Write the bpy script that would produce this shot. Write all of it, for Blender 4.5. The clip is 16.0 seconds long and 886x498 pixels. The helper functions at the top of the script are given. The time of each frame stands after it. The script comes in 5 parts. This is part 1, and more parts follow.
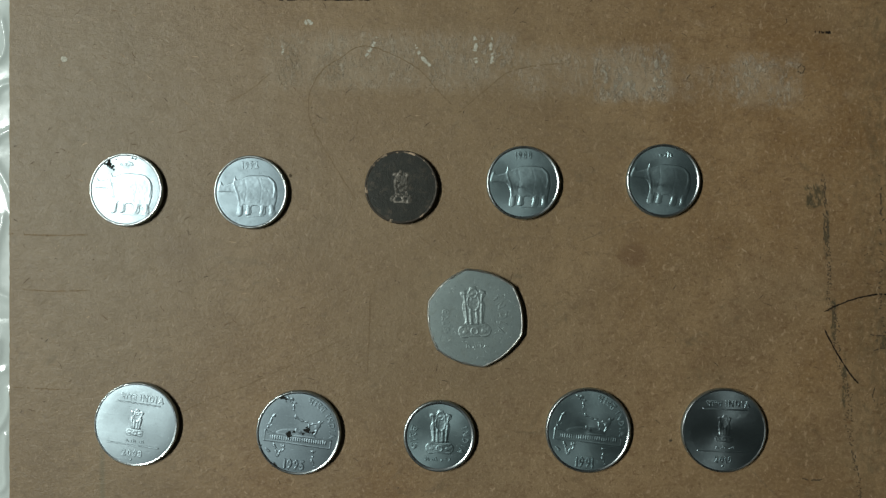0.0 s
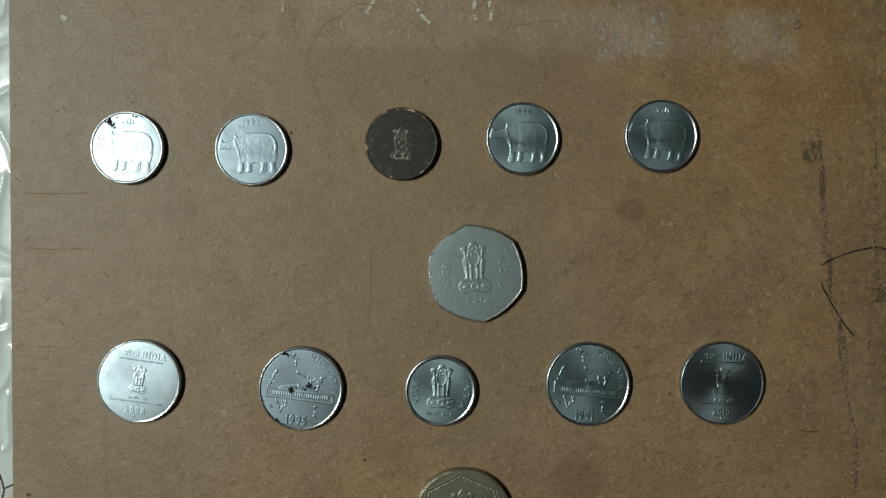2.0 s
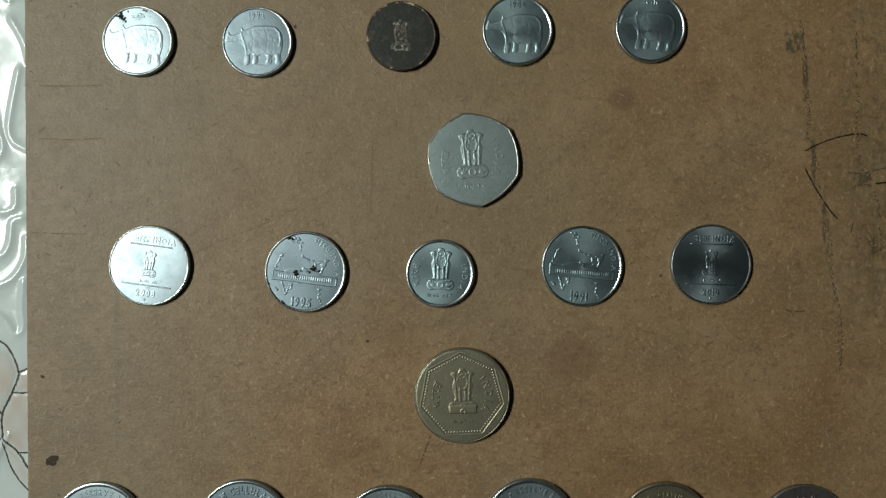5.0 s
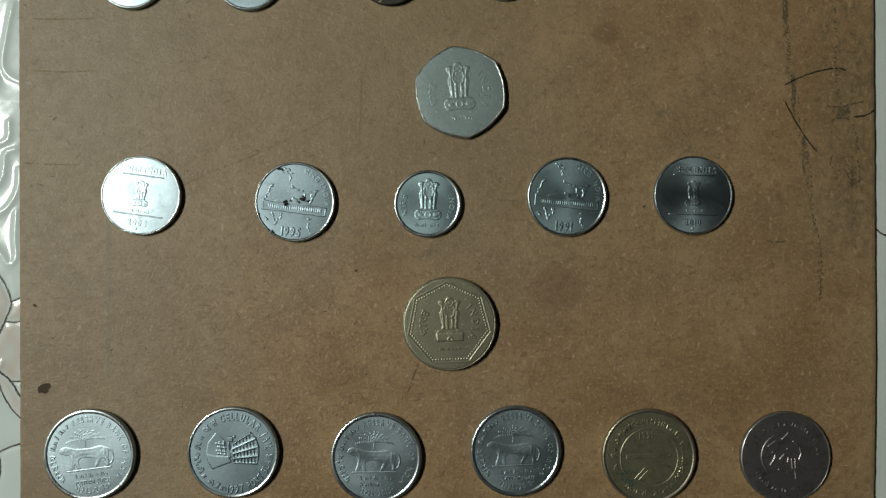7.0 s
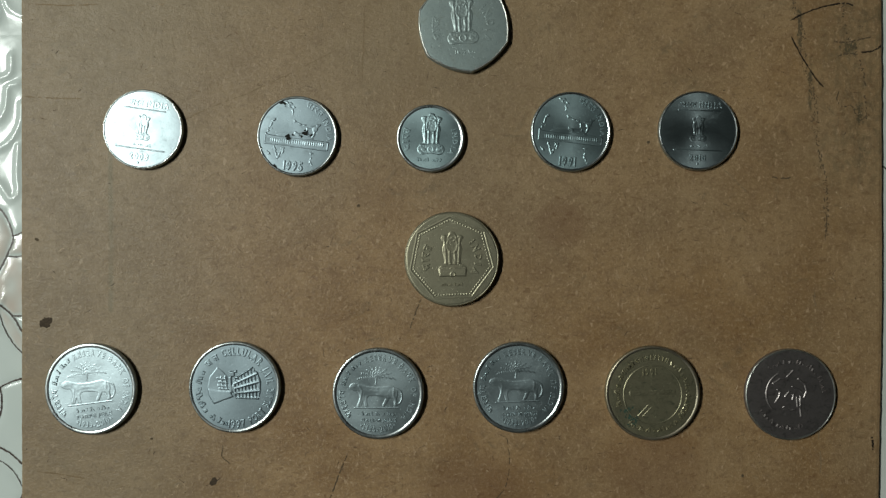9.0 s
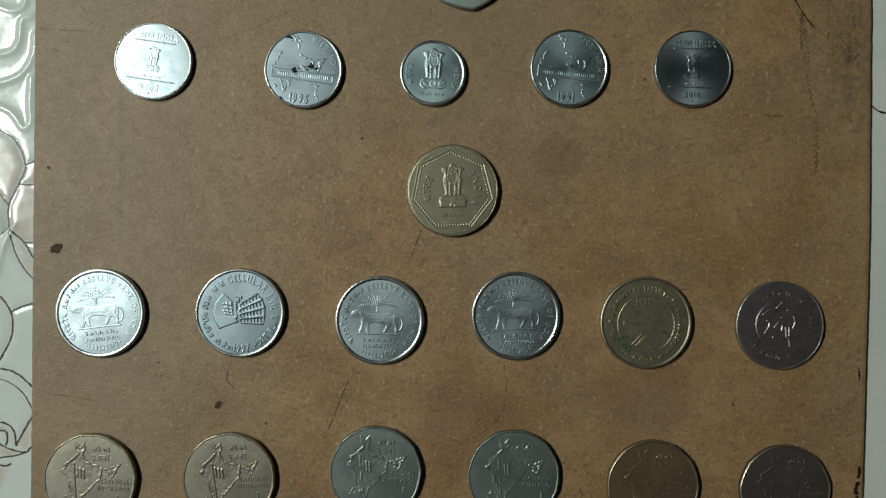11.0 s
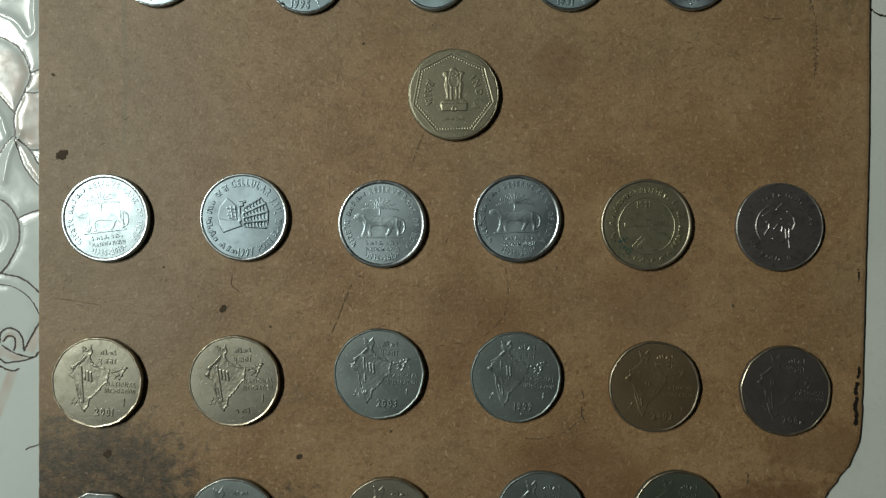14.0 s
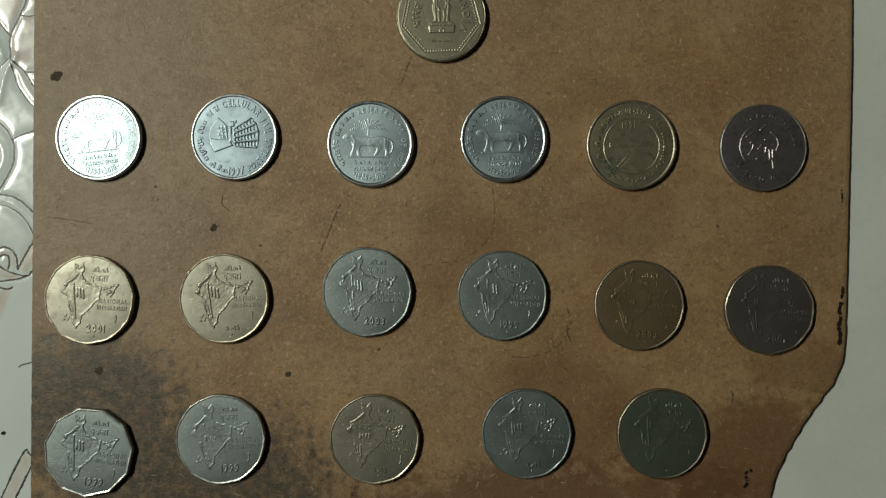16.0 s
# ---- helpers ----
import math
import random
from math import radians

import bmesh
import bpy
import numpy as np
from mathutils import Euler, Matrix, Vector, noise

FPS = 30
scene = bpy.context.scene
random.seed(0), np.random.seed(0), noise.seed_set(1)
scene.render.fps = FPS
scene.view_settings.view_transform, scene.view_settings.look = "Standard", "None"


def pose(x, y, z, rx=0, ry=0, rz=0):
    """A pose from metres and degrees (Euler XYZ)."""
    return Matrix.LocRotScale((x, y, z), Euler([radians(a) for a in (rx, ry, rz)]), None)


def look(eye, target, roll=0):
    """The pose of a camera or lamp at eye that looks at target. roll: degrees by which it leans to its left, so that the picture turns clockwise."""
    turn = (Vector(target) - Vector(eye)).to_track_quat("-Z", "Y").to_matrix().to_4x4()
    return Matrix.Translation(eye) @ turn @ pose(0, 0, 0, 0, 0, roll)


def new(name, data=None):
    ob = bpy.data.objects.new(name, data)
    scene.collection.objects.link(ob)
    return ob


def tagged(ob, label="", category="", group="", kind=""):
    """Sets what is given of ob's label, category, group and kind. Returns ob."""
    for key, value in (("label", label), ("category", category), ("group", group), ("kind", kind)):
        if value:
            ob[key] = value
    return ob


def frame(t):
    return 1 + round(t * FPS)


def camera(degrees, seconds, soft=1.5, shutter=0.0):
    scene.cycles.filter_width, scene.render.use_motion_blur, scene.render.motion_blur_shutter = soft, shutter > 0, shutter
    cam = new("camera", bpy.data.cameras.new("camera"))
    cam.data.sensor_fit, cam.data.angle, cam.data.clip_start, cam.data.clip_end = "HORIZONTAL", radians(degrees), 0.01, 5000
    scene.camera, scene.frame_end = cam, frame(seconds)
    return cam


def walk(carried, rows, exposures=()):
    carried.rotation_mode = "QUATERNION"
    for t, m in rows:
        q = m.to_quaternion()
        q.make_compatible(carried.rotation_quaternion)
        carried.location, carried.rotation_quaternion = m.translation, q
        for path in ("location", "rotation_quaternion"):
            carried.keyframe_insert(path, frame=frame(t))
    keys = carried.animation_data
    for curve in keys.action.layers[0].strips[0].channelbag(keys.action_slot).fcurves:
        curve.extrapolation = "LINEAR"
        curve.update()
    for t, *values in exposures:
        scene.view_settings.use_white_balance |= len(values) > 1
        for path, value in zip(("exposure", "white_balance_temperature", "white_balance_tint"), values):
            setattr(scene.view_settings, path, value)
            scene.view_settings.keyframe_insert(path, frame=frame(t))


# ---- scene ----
# All plan measures below are in millimetres; MM turns them into metres.
MM = 0.001
cam = camera(63.1, 16.0, soft=1.4)
# seconds, eye in millimetres, small turns in degrees of a camera that looks straight down
ROWS = [
    (0.0, -0.02, 1.24, 188.14, -0.37, 0.34, 0.22),
    (0.5, 0.28, -1.77, 188.38, -0.29, 0.23, 0.06),
    (1.0, -0.82, -4.66, 188.24, -0.48, 0.03, 0.03),
    (1.5, -1.42, -6.80, 189.13, -0.35, -0.12, 0.05),
    (2.0, -1.56, -9.42, 189.56, -0.62, -0.11, -0.09),
    (2.5, -1.84, -14.64, 190.43, -0.32, -0.02, -0.13),
    (3.0, -1.47, -22.16, 192.70, 0.01, -0.08, -0.14),
    (3.5, -0.97, -27.66, 194.63, 0.26, -0.28, -0.31),
    (4.0, -1.67, -33.41, 195.58, 0.32, -0.14, -0.37),
    (4.2, -2.52, -35.86, 196.16, 0.18, -0.25, -0.34),
    (6.3, -0.53, -55.60, 198.84, -0.02, -0.20, -0.57),
    (6.5, -2.34, -59.39, 199.72, 0.66, -0.63, -0.30),
    (7.0, 0.12, -62.51, 200.50, 0.39, -0.61, -0.38),
    (7.5, -0.35, -66.79, 201.13, 0.71, -0.44, -0.09),
    (8.0, -2.00, -72.37, 199.45, 0.43, -0.42, -0.07),
    (8.5, -0.49, -76.67, 198.72, 0.17, -0.39, -0.19),
    (9.0, 0.48, -80.01, 199.33, 0.28, -0.27, -0.21),
    (9.2, -0.59, -81.67, 200.00, 0.28, -0.44, -0.20),
    (11.3, 0.07, -100.26, 205.08, 0.34, -0.40, 0.39),
    (11.5, 0.91, -99.36, 200.67, -1.01, 0.01, 0.05),
    (12.0, 0.35, -102.95, 202.14, -0.75, 0.19, -0.00),
    (12.5, -0.06, -109.91, 202.25, -0.59, 0.21, 0.09),
    (13.0, -0.13, -115.12, 200.98, -0.81, 0.46, 0.06),
    (13.5, 3.33, -120.10, 203.42, -0.35, 0.50, -0.17),
    (14.0, 0.30, -125.54, 206.57, -0.06, -0.16, 0.02),
    (14.5, -0.85, -135.47, 210.83, 1.09, -0.00, 0.10),
    (15.0, -0.15, -140.01, 212.70, 1.28, 0.18, 0.07),
    (15.5, 2.52, -143.18, 211.83, 0.78, 0.38, 0.11),
    (16.0, 5.05, -150.67, 209.14, 0.49, 0.14, 0.15),
]
walk(cam, [(t, pose(x * MM, y * MM, z * MM, rx, ry, rz)) for t, x, y, z, rx, ry, rz in ROWS],
     exposures=((0.0, -0.03, 6300, 10), (4.0, -0.03, 6300, 10), (6.5, -0.04, 6500, 10), (9.0, -0.02, 6450, 10), (12.0, -0.06, 6500, 10), (14.4, -0.06, 6550, 10), (15.0, -0.10, 6900, 10), (16.0, -0.18, 6900, 10)))

# ---- light: one wall-mounted tube lamp in a closed room at night ----
LAMP = Vector((-0.76, 0.14, 0.90))
world = bpy.data.worlds.new("night")
world.use_nodes = True
world.node_tree.nodes["Background"].inputs[0].default_value = (0.6, 0.75, 1.0, 1)
world.node_tree.nodes["Background"].inputs[1].default_value = 0.01
scene.world = world
tube_data = bpy.data.lights.new("tube_glow", "AREA")
tube_data.shape, tube_data.size, tube_data.size_y = "RECTANGLE", 0.40, 0.05
tube_data.energy, tube_data.color = 13.4, (0.93, 1.0, 0.93)
tube_glow = new("tube_glow", tube_data)
tube_glow.matrix_world = look(LAMP, (-0.05, LAMP.y, 0))


# ---- materials ----
class Net:
    """A node material in short form."""

    def __init__(self, name):
        self.m = bpy.data.materials.new(name)
        self.m.use_nodes = True
        self.t = self.m.node_tree
        self.b = self.t.nodes["Principled BSDF"]
        self.where = self.add("ShaderNodeTexCoord").outputs["Object"]

    def add(self, kind, **settings):
        n = self.t.nodes.new(kind)
        for key, value in settings.items():
            if key == "operation":
                n.operation = value
            elif key == "blend_type":
                n.blend_type = value
            elif key == "data_type":
                n.data_type = value
        return n

    def put(self, socket, value):
        if isinstance(value, bpy.types.NodeSocket):
            self.t.links.new(value, socket)
        elif isinstance(value, tuple) and len(value) == 3 and socket.type == "RGBA":
            socket.default_value = (*value, 1)
        else:
            socket.default_value = value
        return self

    def math(self, operation, a, b=0.0, c=0.0):
        n = self.add("ShaderNodeMath", operation=operation)
        for socket, v in zip(n.inputs, (a, b, c)):
            self.put(socket, v)
        return n.outputs[0]

    def noise(self, scale, detail=4.0, rough=0.6, where=None, warp=0.0):
        n = self.add("ShaderNodeTexNoise")
        self.put(n.inputs["Vector"], where or self.where)
        n.inputs["Scale"].default_value, n.inputs["Detail"].default_value = scale, detail
        n.inputs["Roughness"].default_value, n.inputs["Distortion"].default_value = rough, warp
        return n.outputs["Fac"]

    def stretched(self, sx, sy, turn=0.0):
        n = self.add("ShaderNodeMapping")
        self.put(n.inputs["Vector"], self.where)
        n.inputs["Scale"].default_value, n.inputs["Rotation"].default_value = (sx, sy, 1), (0, 0, radians(turn))
        return n.outputs[0]

    def shifted(self):
        """Object coordinates, moved by a random step for each object."""
        info, n = self.add("ShaderNodeObjectInfo"), self.add("ShaderNodeVectorMath", operation="ADD")
        self.put(n.inputs[0], self.where).put(n.inputs[1], info.outputs["Random"])
        return n.outputs[0]

    def step(self, v, lo, hi, a=0.0, b=1.0):
        n = self.add("ShaderNodeMapRange")
        n.interpolation_type = "SMOOTHSTEP"
        self.put(n.inputs[0], v)
        for k, x in enumerate((lo, hi, a, b)):
            n.inputs[k + 1].default_value = x
        return n.outputs[0]

    def mix(self, f, a, b, blend="MIX"):
        n = self.add("ShaderNodeMix", data_type="RGBA", blend_type=blend)
        self.put(n.inputs[0], f).put(n.inputs[6], a).put(n.inputs[7], b)
        return n.outputs[2]

    def bump(self, height, depth, strength=1.0, normal=None):
        n = self.add("ShaderNodeBump")
        self.put(n.inputs["Height"], height)
        n.inputs["Distance"].default_value, n.inputs["Strength"].default_value = depth, strength
        if normal:
            self.put(n.inputs["Normal"], normal)
        return n.outputs[0]

    def axes(self):
        n = self.add("ShaderNodeSeparateXYZ")
        self.put(n.inputs[0], self.where)
        return n.outputs[0], n.outputs[1]

    def box(self, x0, x1, y0, y1, soft, jitter):
        """1 inside a soft-edged rectangle given in millimetres, with an uneven border."""
        x, y = self.axes()
        x, y = self.math("ADD", x, self.math("MULTIPLY", self.math("SUBTRACT", jitter, 0.5), soft * 2 * MM)), self.math("ADD", y, self.math("MULTIPLY", self.math("SUBTRACT", jitter, 0.5), soft * 2 * MM))
        s = soft * MM
        a = self.math("MULTIPLY", self.step(x, x0 * MM - s, x0 * MM + s), self.step(x, x1 * MM - s, x1 * MM + s, 1.0, 0.0))
        b = self.math("MULTIPLY", self.step(y, y0 * MM - s, y0 * MM + s), self.step(y, y1 * MM - s, y1 * MM + s, 1.0, 0.0))
        return self.math("MULTIPLY", a, b)

    def spot(self, cx, cy, rx, ry, jitter, ragged=0.8):
        """1 at the middle of an uneven oval stain, 0 outside it."""
        x, y = self.axes()
        dx = self.math("DIVIDE", self.math("SUBTRACT", x, cx * MM), rx * MM)
        dy = self.math("DIVIDE", self.math("SUBTRACT", y, cy * MM), ry * MM)
        d = self.math("SQRT", self.math("ADD", self.math("MULTIPLY", dx, dx), self.math("MULTIPLY", dy, dy)))
        d = self.math("ADD", d, self.math("MULTIPLY", self.math("SUBTRACT", jitter, 0.5), ragged))
        return self.step(d, 0.55, 1.05, 1.0, 0.0)

    def done(self, colour, rough, metal=0.0, normal=None, spec=0.5):
        self.put(self.b.inputs["Base Color"], colour).put(self.b.inputs["Roughness"], rough)
        self.b.inputs["Metallic"].default_value = metal
        self.b.inputs["Specular IOR Level"].default_value = spec
        if normal:
            self.put(self.b.inputs["Normal"], normal)
        return self.m


def metal(name, base, rough, dirt=(0.10, 0.09, 0.07), dirty=0.25, grain=0.006, lustre=0.45, bare=1.0):
    """Struck metal: flow lines that fan out from the middle, handling marks, pits and grime."""
    n = Net(name)
    w = n.shifted()
    broad, fine, grime = n.noise(160, 3, 0.6, w), n.noise(3200, 3, 0.6, w), n.noise(520, 5, 0.7, w, 0.6)
    colour = n.mix(n.step(broad, 0.35, 0.7, 0.0, 0.6), base, tuple(c * 0.78 for c in base))
    colour = n.mix(n.step(grime, 0.48, 0.74, 0.0, dirty), colour, dirt)
    colour = n.mix(n.step(n.noise(1900, 4, 0.75, w), 0.52, 0.70, 0.0, 0.22 + dirty * 0.5), colour, tuple(c * 0.5 for c in base))
    r = n.math("ADD", n.step(broad, 0.3, 0.7, rough - 0.04, rough + 0.05), n.step(grime, 0.5, 0.8, 0.0, 0.16))
    scratch = n.math("MAXIMUM", n.step(n.noise(900, 2, 0.5, n.stretched(0.12, 2.6, 24)), 0.62, 0.72), n.step(n.noise(1100, 2, 0.5, n.stretched(0.10, 2.4, -52)), 0.63, 0.72))
    pits = n.step(n.noise(1300, 3, 0.6, w), 0.60, 0.72, 0.0, -1.6)
    relief = n.math("ADD", n.math("ADD", fine, pits), n.math("MULTIPLY", scratch, 0.6 if grain < 0.008 else 0.15))
    around = n.add("ShaderNodeTangent")
    around.direction_type, around.axis = "RADIAL", "Z"
    n.put(n.b.inputs["Tangent"], around.outputs[0])
    n.b.inputs["Anisotropic"].default_value, n.b.inputs["Anisotropic Rotation"].default_value = lustre, 0.0
    return n.done(colour, r, bare, n.bump(n.math("ADD", relief, n.math("MULTIPLY", n.noise(420, 2, 0.5, w), 2.0)), grain * MM))


STEEL = metal("stainless_steel", (0.400, 0.475, 0.505), 0.45, dirty=0.12, lustre=0.15)
# The next two are this steel toned darker where lamp glare is weaker.
STEEL_OFF_GLARE = metal("off_glare_stainless_steel", (0.285, 0.350, 0.380), 0.48, dirty=0.15, lustre=0.15)
STEEL_LOW_GLARE = metal("low_glare_stainless_steel", (0.335, 0.435, 0.450), 0.46, dirty=0.25, lustre=0.3)
STEEL_MID = metal("jubilee_steel", (0.38, 0.455, 0.475), 0.45, dirty=0.25, grain=0.007, lustre=0.2)
STEEL_DARK = metal("bright_polished_steel", (0.400, 0.480, 0.500), 0.41, dirty=0.15, lustre=0.5)
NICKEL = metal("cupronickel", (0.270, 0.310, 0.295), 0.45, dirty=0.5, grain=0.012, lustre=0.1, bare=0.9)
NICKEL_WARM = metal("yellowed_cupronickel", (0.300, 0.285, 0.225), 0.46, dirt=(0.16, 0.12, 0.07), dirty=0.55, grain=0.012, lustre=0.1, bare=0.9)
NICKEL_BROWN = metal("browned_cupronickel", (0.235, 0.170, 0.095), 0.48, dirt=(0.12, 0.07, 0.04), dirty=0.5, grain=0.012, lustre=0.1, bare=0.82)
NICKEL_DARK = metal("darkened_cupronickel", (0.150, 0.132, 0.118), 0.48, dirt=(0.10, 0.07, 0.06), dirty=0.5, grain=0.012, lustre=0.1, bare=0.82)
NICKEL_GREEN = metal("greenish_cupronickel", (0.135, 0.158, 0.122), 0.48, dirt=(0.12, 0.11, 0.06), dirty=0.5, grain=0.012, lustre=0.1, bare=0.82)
BRASSY = metal("green_tinged_cupronickel", (0.400, 0.360, 0.235), 0.43, dirt=(0.06, 0.075, 0.045), dirty=0.8, grain=0.012, lustre=0.0, bare=0.92)
PURPLE = metal("tarnished_purple_steel", (0.300, 0.265, 0.255), 0.42, dirt=(0.05, 0.042, 0.042), dirty=0.8, grain=0.012, lustre=0.0, bare=0.92)
TAN = metal("tan_cupronickel", (0.310, 0.285, 0.200), 0.45, dirt=(0.14, 0.11, 0.07), dirty=0.45, grain=0.012, lustre=0.0, bare=0.85)
ALUMINIUM = metal("grey_aluminium", (0.29, 0.345, 0.335), 0.5, dirt=(0.17, 0.18, 0.15), dirty=0.5, grain=0.016, lustre=0.0, bare=0.7)
BRIGHT_RIM = metal("polished_steel_rim", (0.56, 0.60, 0.60), 0.30, dirty=0.2, lustre=0.0)
WORN_RIM = metal("rubbed_rim", (0.60, 0.60, 0.56), 0.38, dirty=0.45, lustre=0.0)
WARM_RIM = metal("rubbed_warm_rim", (0.55, 0.48, 0.36), 0.40, dirt=(0.12, 0.09, 0.05), dirty=0.6, lustre=0.0)


def rust_metal(name, dark, light, lo, hi):
    n = Net(name)
    w = n.shifted()
    a, b = n.noise(420, 6, 0.7, w), n.noise(1500, 4, 0.7, w)
    colour = n.mix(n.step(a, lo, hi), dark, light)
    colour = n.mix(n.step(b, 0.45, 0.75, 0.0, 0.5), colour, (0.05, 0.055, 0.045))
    m = n.done(colour, n.step(b, 0.3, 0.7, 0.5, 0.75), 0.0, n.bump(n.math("ADD", a, b), 0.09 * MM))
    n.b.inputs["Metallic"].default_value = 0.35
    return m


OXIDE = rust_metal("blackened_copper", (0.020, 0.020, 0.015), (0.070, 0.056, 0.040), 0.50, 0.74)
OXIDE_RIM = rust_metal("chipped_copper_rim", (0.045, 0.035, 0.025), (0.45, 0.33, 0.22), 0.52, 0.62)
OXIDE_BARE = rust_metal("rubbed_copper", (0.075, 0.066, 0.052), (0.30, 0.265, 0.22), 0.46, 0.64)


def flat_stain(name, colour, rough=0.8):
    n = Net(name)
    return n.done(n.mix(n.step(n.noise(1800, 4, 0.7), 0.35, 0.7), colour, tuple(c * 1.7 for c in colour)), rough, spec=0.12)


TARNISH = flat_stain("black_tarnish", (0.012, 0.012, 0.010))
VERDIGRIS = flat_stain("verdigris", (0.026, 0.046, 0.034))
INK = flat_stain("ink", (0.011, 0.008, 0.006))
SPECK = flat_stain("dried_speck", (0.042, 0.030, 0.020))
PENCIL = flat_stain("graphite", (0.066, 0.047, 0.029))
PENCIL_FAINT = flat_stain("faint_graphite", (0.150, 0.104, 0.060))
PALE_FLECK = flat_stain("pale_fleck", (0.33, 0.31, 0.25))
GLAZE_LINE = flat_stain("glaze_line", (0.060, 0.046, 0.040), 0.3)


def hardboard():
    n = Net("hardboard")
    huge, wide = n.noise(9, 3, 0.6), n.noise(45, 5, 0.65)
    mid, fine, dust = n.noise(260, 5, 0.7), n.noise(1300, 4, 0.7), n.noise(3600, 3, 0.6)
    strands = n.noise(800, 4, 0.7, n.stretched(0.75, 1.1, 8), 1.2)
    strands_b = n.noise(900, 4, 0.65, n.stretched(0.6, 1.2, 58), 0.9)
    cloud, smear = n.noise(24, 6, 0.7, None, 0.4), n.noise(75, 6, 0.78, n.stretched(1.0, 1.5, 30), 0.8)
    colour = n.mix(n.step(wide, 0.3, 0.72), (0.194, 0.107, 0.042), (0.291, 0.182, 0.087))
    colour = n.mix(n.step(huge, 0.42, 0.66, 0.0, 0.45), colour, (0.204, 0.150, 0.091))
    colour = n.mix(n.step(cloud, 0.50, 0.70, 0.0, 0.42), colour, (0.145, 0.090, 0.042))
    colour = n.mix(n.step(mid, 0.45, 0.70, 0.0, 0.6), colour, (0.160, 0.090, 0.042))
    colour = n.mix(n.step(fine, 0.48, 0.70, 0.0, 0.6), colour, (0.354, 0.248, 0.140))
    colour = n.mix(n.step(strands, 0.60, 0.72, 0.0, 0.32), colour, (0.112, 0.064, 0.030))
    colour = n.mix(n.step(strands_b, 0.60, 0.72, 0.0, 0.4), colour, (0.349, 0.251, 0.148))
    colour = n.mix(n.step(n.noise(560, 4, 0.7), 0.52, 0.70, 0.0, 0.42), colour, (0.126, 0.068, 0.030))
    colour = n.mix(n.step(dust, 0.56, 0.72, 0.0, 0.6), colour, (0.097, 0.056, 0.029))
    # short reddish flecks and paler chips pressed flat
    flecks = n.noise(640, 4, 0.65, n.stretched(0.7, 1.3, 4), 0.9)
    colour = n.mix(n.step(flecks, 0.57, 0.66, 0.0, 0.62), colour, (0.135, 0.068, 0.028))
    chips = n.noise(760, 3, 0.6, n.stretched(1.2, 0.7, 20), 0.7)
    colour = n.mix(n.step(chips, 0.61, 0.68, 0.0, 0.55), colour, (0.40, 0.275, 0.165))
    # greyish handling smears and rubbed pale scuffs
    colour = n.mix(n.math("MULTIPLY", n.step(smear, 0.58, 0.72, 0.0, 0.75), n.step(fine, 0.30, 0.62, 0.25, 1.0)), colour, (0.095, 0.068, 0.036))
    scuff = n.noise(130, 5, 0.75, n.stretched(0.7, 1.6, -35), 0.5)
    colour = n.mix(n.math("MULTIPLY", n.step(scuff, 0.62, 0.74, 0.0, 0.5), n.step(mid, 0.35, 0.6)), colour, (0.359, 0.261, 0.164))
    # reddish blotches
    for cx, cy, r, amount in ((48.3, -1.4, 4.5, 0.55), (34, -72, 9, 0.35), (-70, -1, 7, 0.3), (10, -150, 20, 0.3), (60, -140, 16, 0.3), (40, -196, 26, 0.5), (72, -56, 4, 0.3)):
        colour = n.mix(n.math("MULTIPLY", n.spot(cx, cy, r, r * 0.85, mid, 1.0), amount), colour, (0.115, 0.047, 0.018))
    # wet-looking brown corner beside the broken edge
    for cx, cy, rx, ry, amount in ((98, -210, 32, 24, 0.65), (40, -226, 70, 17, 0.7), (108, -184, 18, 9, 0.4)):
        colour = n.mix(n.math("MULTIPLY", n.spot(cx, cy, rx, ry, n.math("ADD", n.math("MULTIPLY", mid, 0.6), n.math("MULTIPLY", wide, 0.4)), 3.4), amount), colour, (0.098, 0.043, 0.017))
    # greenish-black grime along the long edge
    edge = n.math("MULTIPLY", n.box(107, 130, -62, 70, 8, wide), n.step(n.noise(420, 5, 0.75, n.stretched(1.3, 0.7), 0.6), 0.40, 0.66, 0.0, 0.50))
    colour = n.mix(edge, colour, (0.060, 0.050, 0.026))
    for cx, cy, rx, ry in ((95.5, 14, 3, 4), (98.5, 5, 1.0, 8), (114, -23, 3, 3), (103.5, -34, 0.9, 8), (100.6, -18, 0.9, 9), (117, -42, 1.6, 4)):
        colour = n.mix(n.math("MULTIPLY", n.spot(cx, cy, rx, ry, mid, 2.2), n.step(n.noise(600, 5, 0.8, n.stretched(1.6, 0.6), 0.5), 0.42, 0.56, 0.0, 0.85)), colour, (0.050, 0.042, 0.022))
    # black mould patch
    mould = n.math("MAXIMUM", n.spot(-99, -196, 36, 27, mid, 1.8), n.spot(-68, -220, 52, 31, mid, 1.8))
    patch = n.math("MULTIPLY", mould, n.step(n.noise(300, 6, 0.8, None, 0.15), 0.34, 0.60, 0.50, 0.95))
    colour = n.mix(patch, colour, (0.036, 0.030, 0.020))
    colour = n.mix(n.math("MULTIPLY", mould, n.step(n.noise(420, 4, 0.7), 0.58, 0.72, 0.0, 0.75)), colour, (0.150, 0.060, 0.036))
    # greenish drip line
    colour = n.mix(n.math("MULTIPLY", n.box(-90.7, -89.5, -96, -50, 0.5, wide), n.step(wide, 0.3, 0.6, 0.15, 0.5)), colour, (0.105, 0.095, 0.048))
    # greyer, less red tone on the side towards the embossed tiles and over the upper part
    colour = n.mix(n.math("MULTIPLY", n.box(-140, -66, -175, 80, 26, huge), 0.40), colour, (0.180, 0.155, 0.104))
